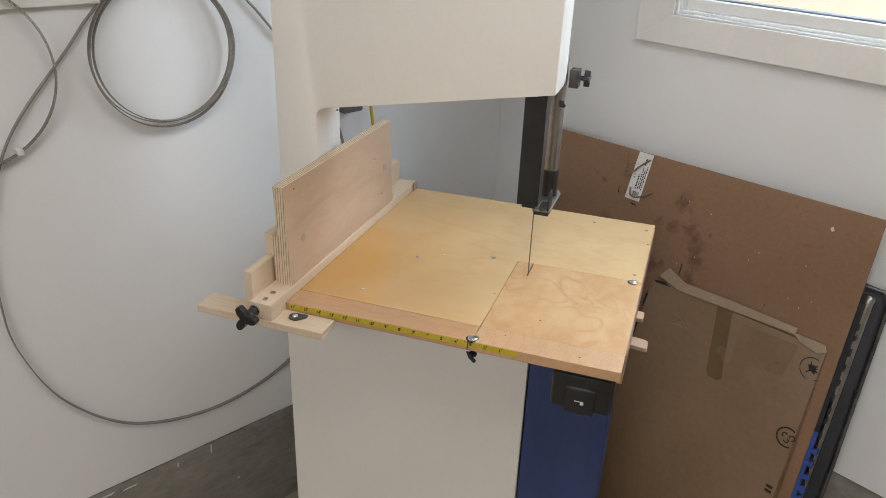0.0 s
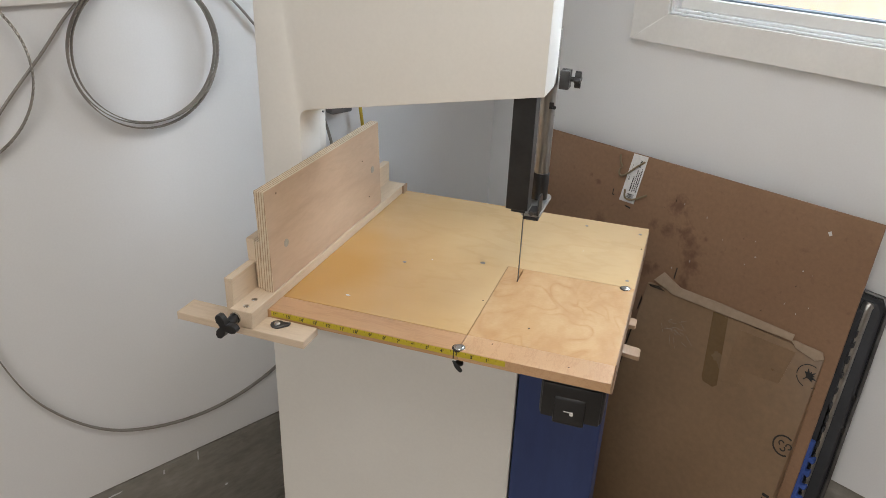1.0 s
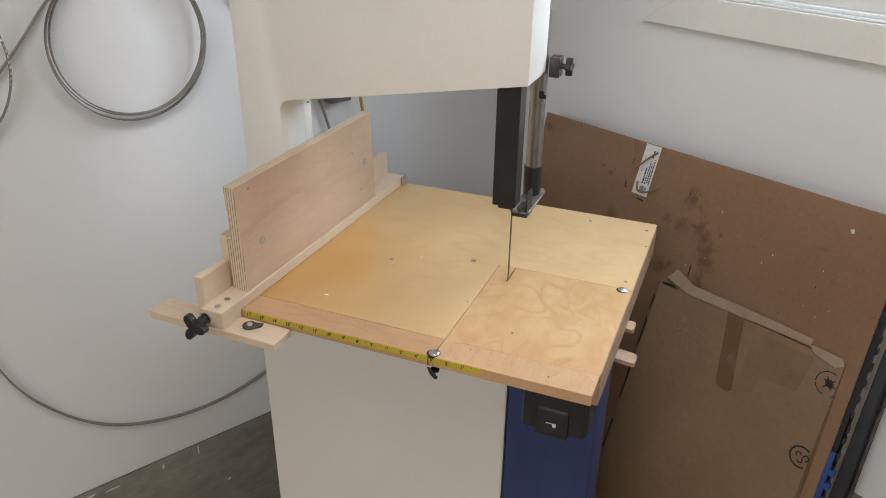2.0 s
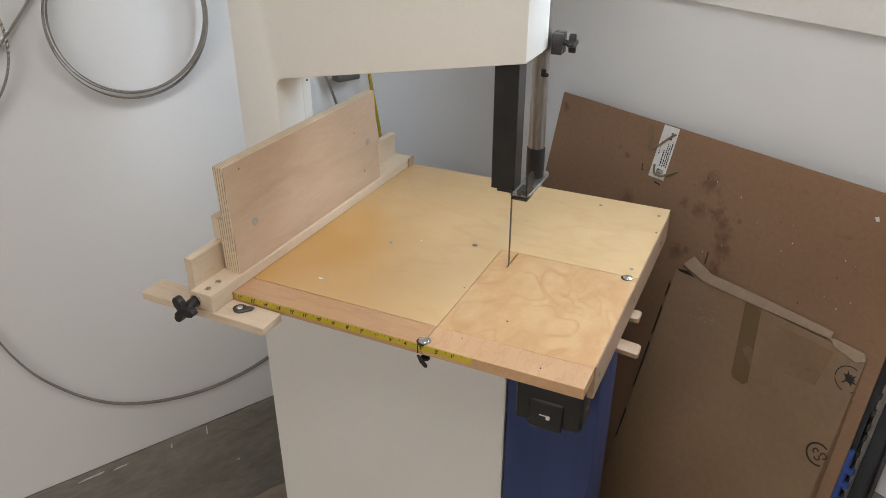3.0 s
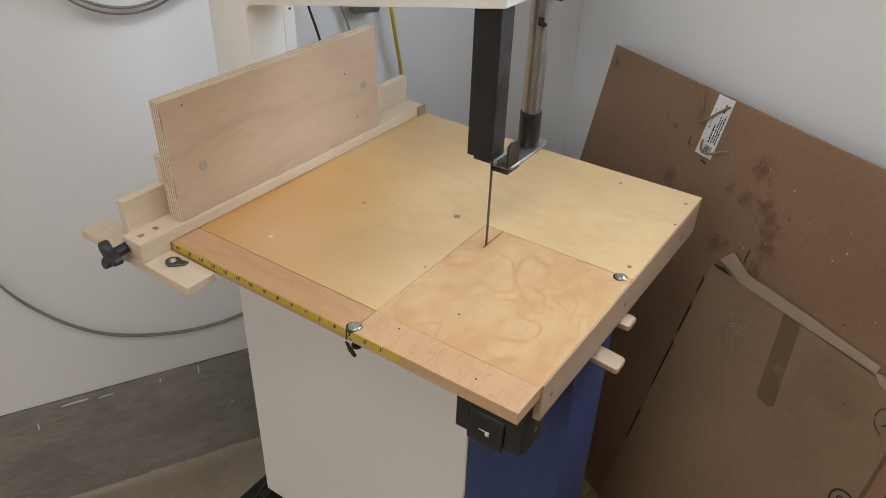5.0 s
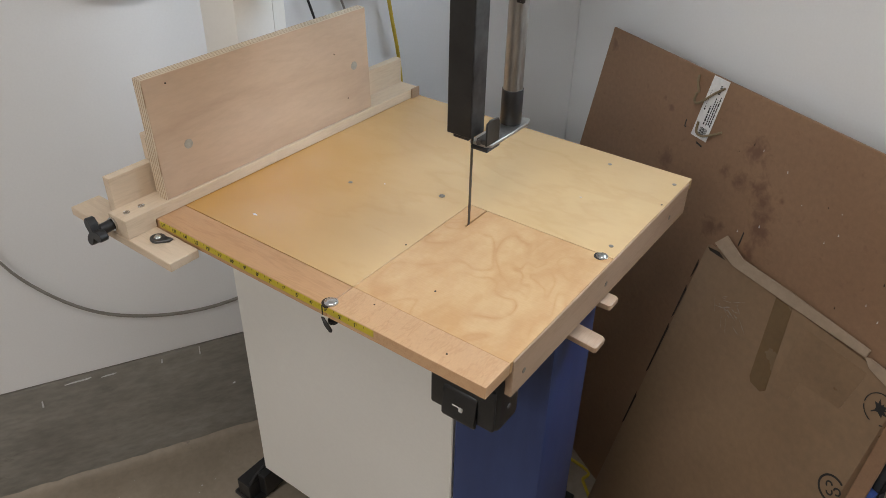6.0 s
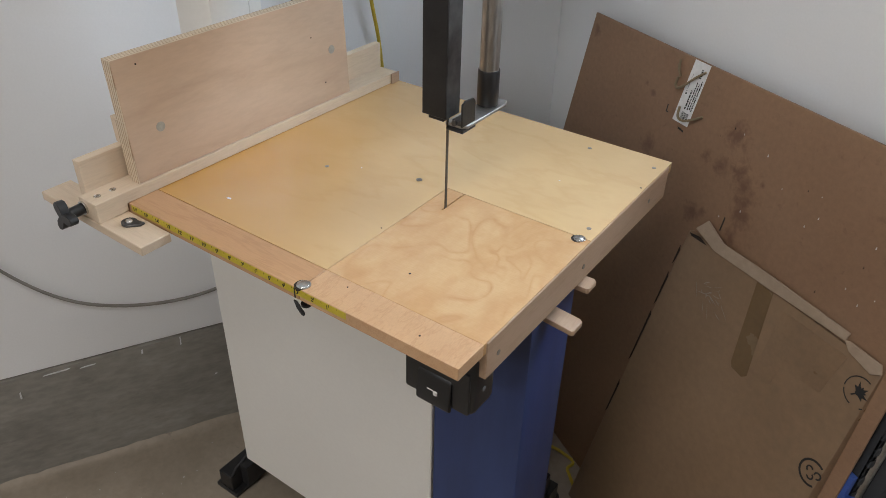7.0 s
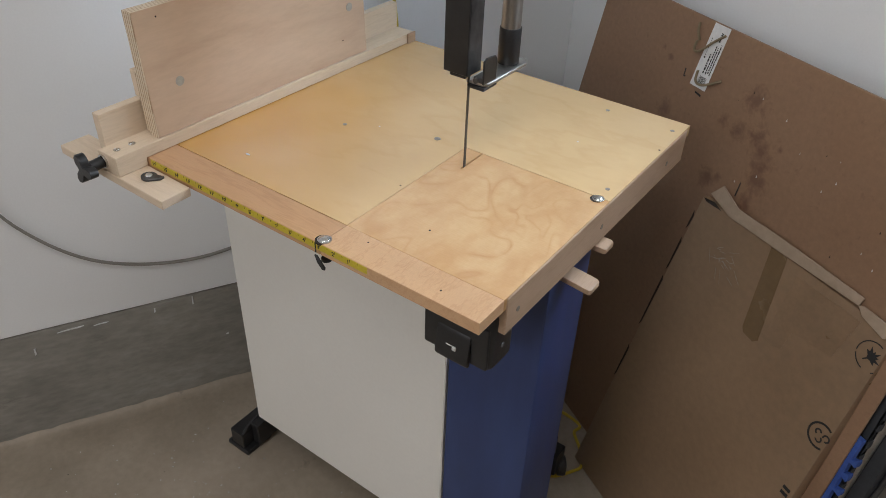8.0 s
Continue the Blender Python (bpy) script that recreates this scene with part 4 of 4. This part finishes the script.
# foam mats behind the sheet, with interlocking edges
def mat_outline(w, hgt, tooth=0.05, deep=0.014):
    rnd = random.Random(7)
    pts = [(0, 0), (w, 0)]
    y = 0.012
    while y + tooth * 1.3 <= hgt:
        t, d, lean = tooth * rnd.uniform(0.42, 0.6), deep * rnd.uniform(0.7, 1.15), rnd.uniform(-0.004, 0.004)
        pts += [(w, y + t * 0.25), (w + d * 0.45, y + t * 0.12 + lean), (w + d * 0.9, y + lean), (w + d, y + t * 0.5 + lean), (w + d * 0.85, y + t + lean), (w + d * 0.4, y + t * 0.85), (w, y + t * 0.75)]
        y += tooth * rnd.uniform(0.85, 1.15)
    return pts + [(w, hgt), (0, hgt)]


for k, (mat_, w, top, off, label) in enumerate(((FOAM_BLUE, 0.957, 0.60, -0.007, "blue interlocking foam mat leaning behind the sheet"), (FOAM_DARK, 0.944, 0.92, -0.022, "dark interlocking foam mat leaning behind the sheet"))):
    solo("foam_mat", prism(mat_outline(w - 0.2 - (0.012 if k == 0 else 0), top, 0.034, 0.014 if k == 0 else 0.005), "z", -0.012, 0.0, 0.001), mat_, PANEL @ Matrix.Translation((0.2, 0.0, off)), label, "foam mat", "foam mats")
solo("grey_tube", sweep(smooth_path([(0.936, 0.01, -0.045), (0.940, 0.45, -0.045), (0.943, 0.88, -0.045), (0.944, 0.925, -0.05)]), round_section(0.011, 12), False, (0, 0, 1)), POST, PANEL, "scuffed grey metal tube leaning behind the sheet", "tube")
case = thing("dark_case", PANEL, "flat black case leaning against the wall", "case")
part("shell", prism([(0.62, 0.004), (0.970, 0.004), (0.972, 0.50), (0.968, 0.915), (0.956, 0.935), (0.62, 0.935)], "z", -0.10, -0.06, 0.006, 2), FOAM_DARK, case)
part("rim", sweep([Vector(p) for p in ((0.975, 0.01, -0.08), (0.977, 0.50, -0.08), (0.973, 0.92, -0.08), (0.960, 0.943, -0.08), (0.70, 0.943, -0.08))], round_section(0.005, 8), False, (0, 0, 1)), FOLD, case, "dark metal rim")
for v in (0.62, 0.70):
    part("catch", box(0.962, 0.976, v, v + 0.016, -0.092, -0.068, 0.002), BLACK, case)

# white cleat along the wall above the blades
solo("wall_cleat", box(0.0005, 0.018, -3.2, -1.16, 1.456, 1.55, 0.002), TRIM, ROOM, "white painted wooden cleat on the wall", kind="structure")

# scuffs on the foundation, the open seam of the carton, and grit on the floor
for q, z, w, h_ in ((0.889 + 0.158, 0.296, 0.003, 0.026), (1.14, 0.300, 0.004, 0.012), (1.42, 0.26, 0.004, 0.02), (1.36, 0.31, 0.05, 0.003), (1.28, 0.305, 0.03, 0.0025), (0.98, 0.17, 0.006, 0.003)):
    solo("chalk_scuff", prism([(-q, z), (-q + w, z + h_ * 0.1), (-q + w * 1.2, z + h_), (-q + w * 0.4, z + h_ * 0.9)], "x", 0.004, 0.0068), CHALK, ROOM, "pale chalk scuff on grey concrete foundation", "scuff", "scuffs on the foundation")
for v0, v1 in ((0.46, 0.60), (0.615, 0.70), (0.72, 0.765), (0.30, 0.40)):
    part("open_seam", prism([(0.0605 * v0 - 0.001, v0), (0.0605 * v0 + 0.003, v0 + 0.01), (0.0605 * v1 + 0.0035, v1 - 0.01), (0.0605 * v1 - 0.0005, v1)], "z", 0.0002, 0.0008), HOLE, carton)
part("open_seam", prism([(0.056, 0.800), (0.064, 0.796), (0.105, 0.799), (0.085, 0.8055)], "z", 0.0002, 0.0010), HOLE, carton)
random.seed(11)
bm = bmesh.new()
for k in range(150):
    x, y, r = random.uniform(-0.95, -0.1), random.uniform(-0.5, 0.2), random.uniform(0.0006, 0.0022)
    if random.random() < 0.5:
        x, y = random.gauss(-0.5, 0.16), random.gauss(0.06, 0.1)
    a = random.uniform(0, 6.28)
    pts = [bm.verts.new((x + r * random.uniform(0.6, 1.8) * math.cos(a + t), y + r * random.uniform(0.6, 1.6) * math.sin(a + t), 0.0008 + 0.0004 * (k % 3))) for t in (0, 1.5, 3.0, 4.6)]
    bm.faces.new(pts)
bmesh.ops.solidify(bm, geom=bm.faces[:], thickness=0.0006)
solo("floor_grit", bm, CHALK, pose(0, 0, 0), "pale wood dust and chips on the concrete floor", "grit", kind="stuff")
bm = bmesh.new()
for k in range(10):
    x, y, r = random.gauss(-0.55, 0.25), random.gauss(0.03, 0.16), random.uniform(0.0007, 0.0017)
    a = random.uniform(0, 6.28)
    bm.faces.new([bm.verts.new((x + r * random.uniform(0.6, 1.8) * math.cos(a + t), y + r * random.uniform(0.6, 1.6) * math.sin(a + t), 0.0009)) for t in (0, 1.1, 2.3, 3.4, 4.9)])
bmesh.ops.solidify(bm, geom=bm.faces[:], thickness=0.0005)
solo("floor_stain_flakes", bm, HOLE, pose(0, 0, 0), "dark dried spots and flakes on the floor", "grit", kind="stuff")

part("weld_clip", box(0.010, 0.034, -(0.889 + 0.464) - 0.006, -(0.889 + 0.464) + 0.006, 1.194, 1.206, 0.002), LABEL, coil2, "white paper tag")
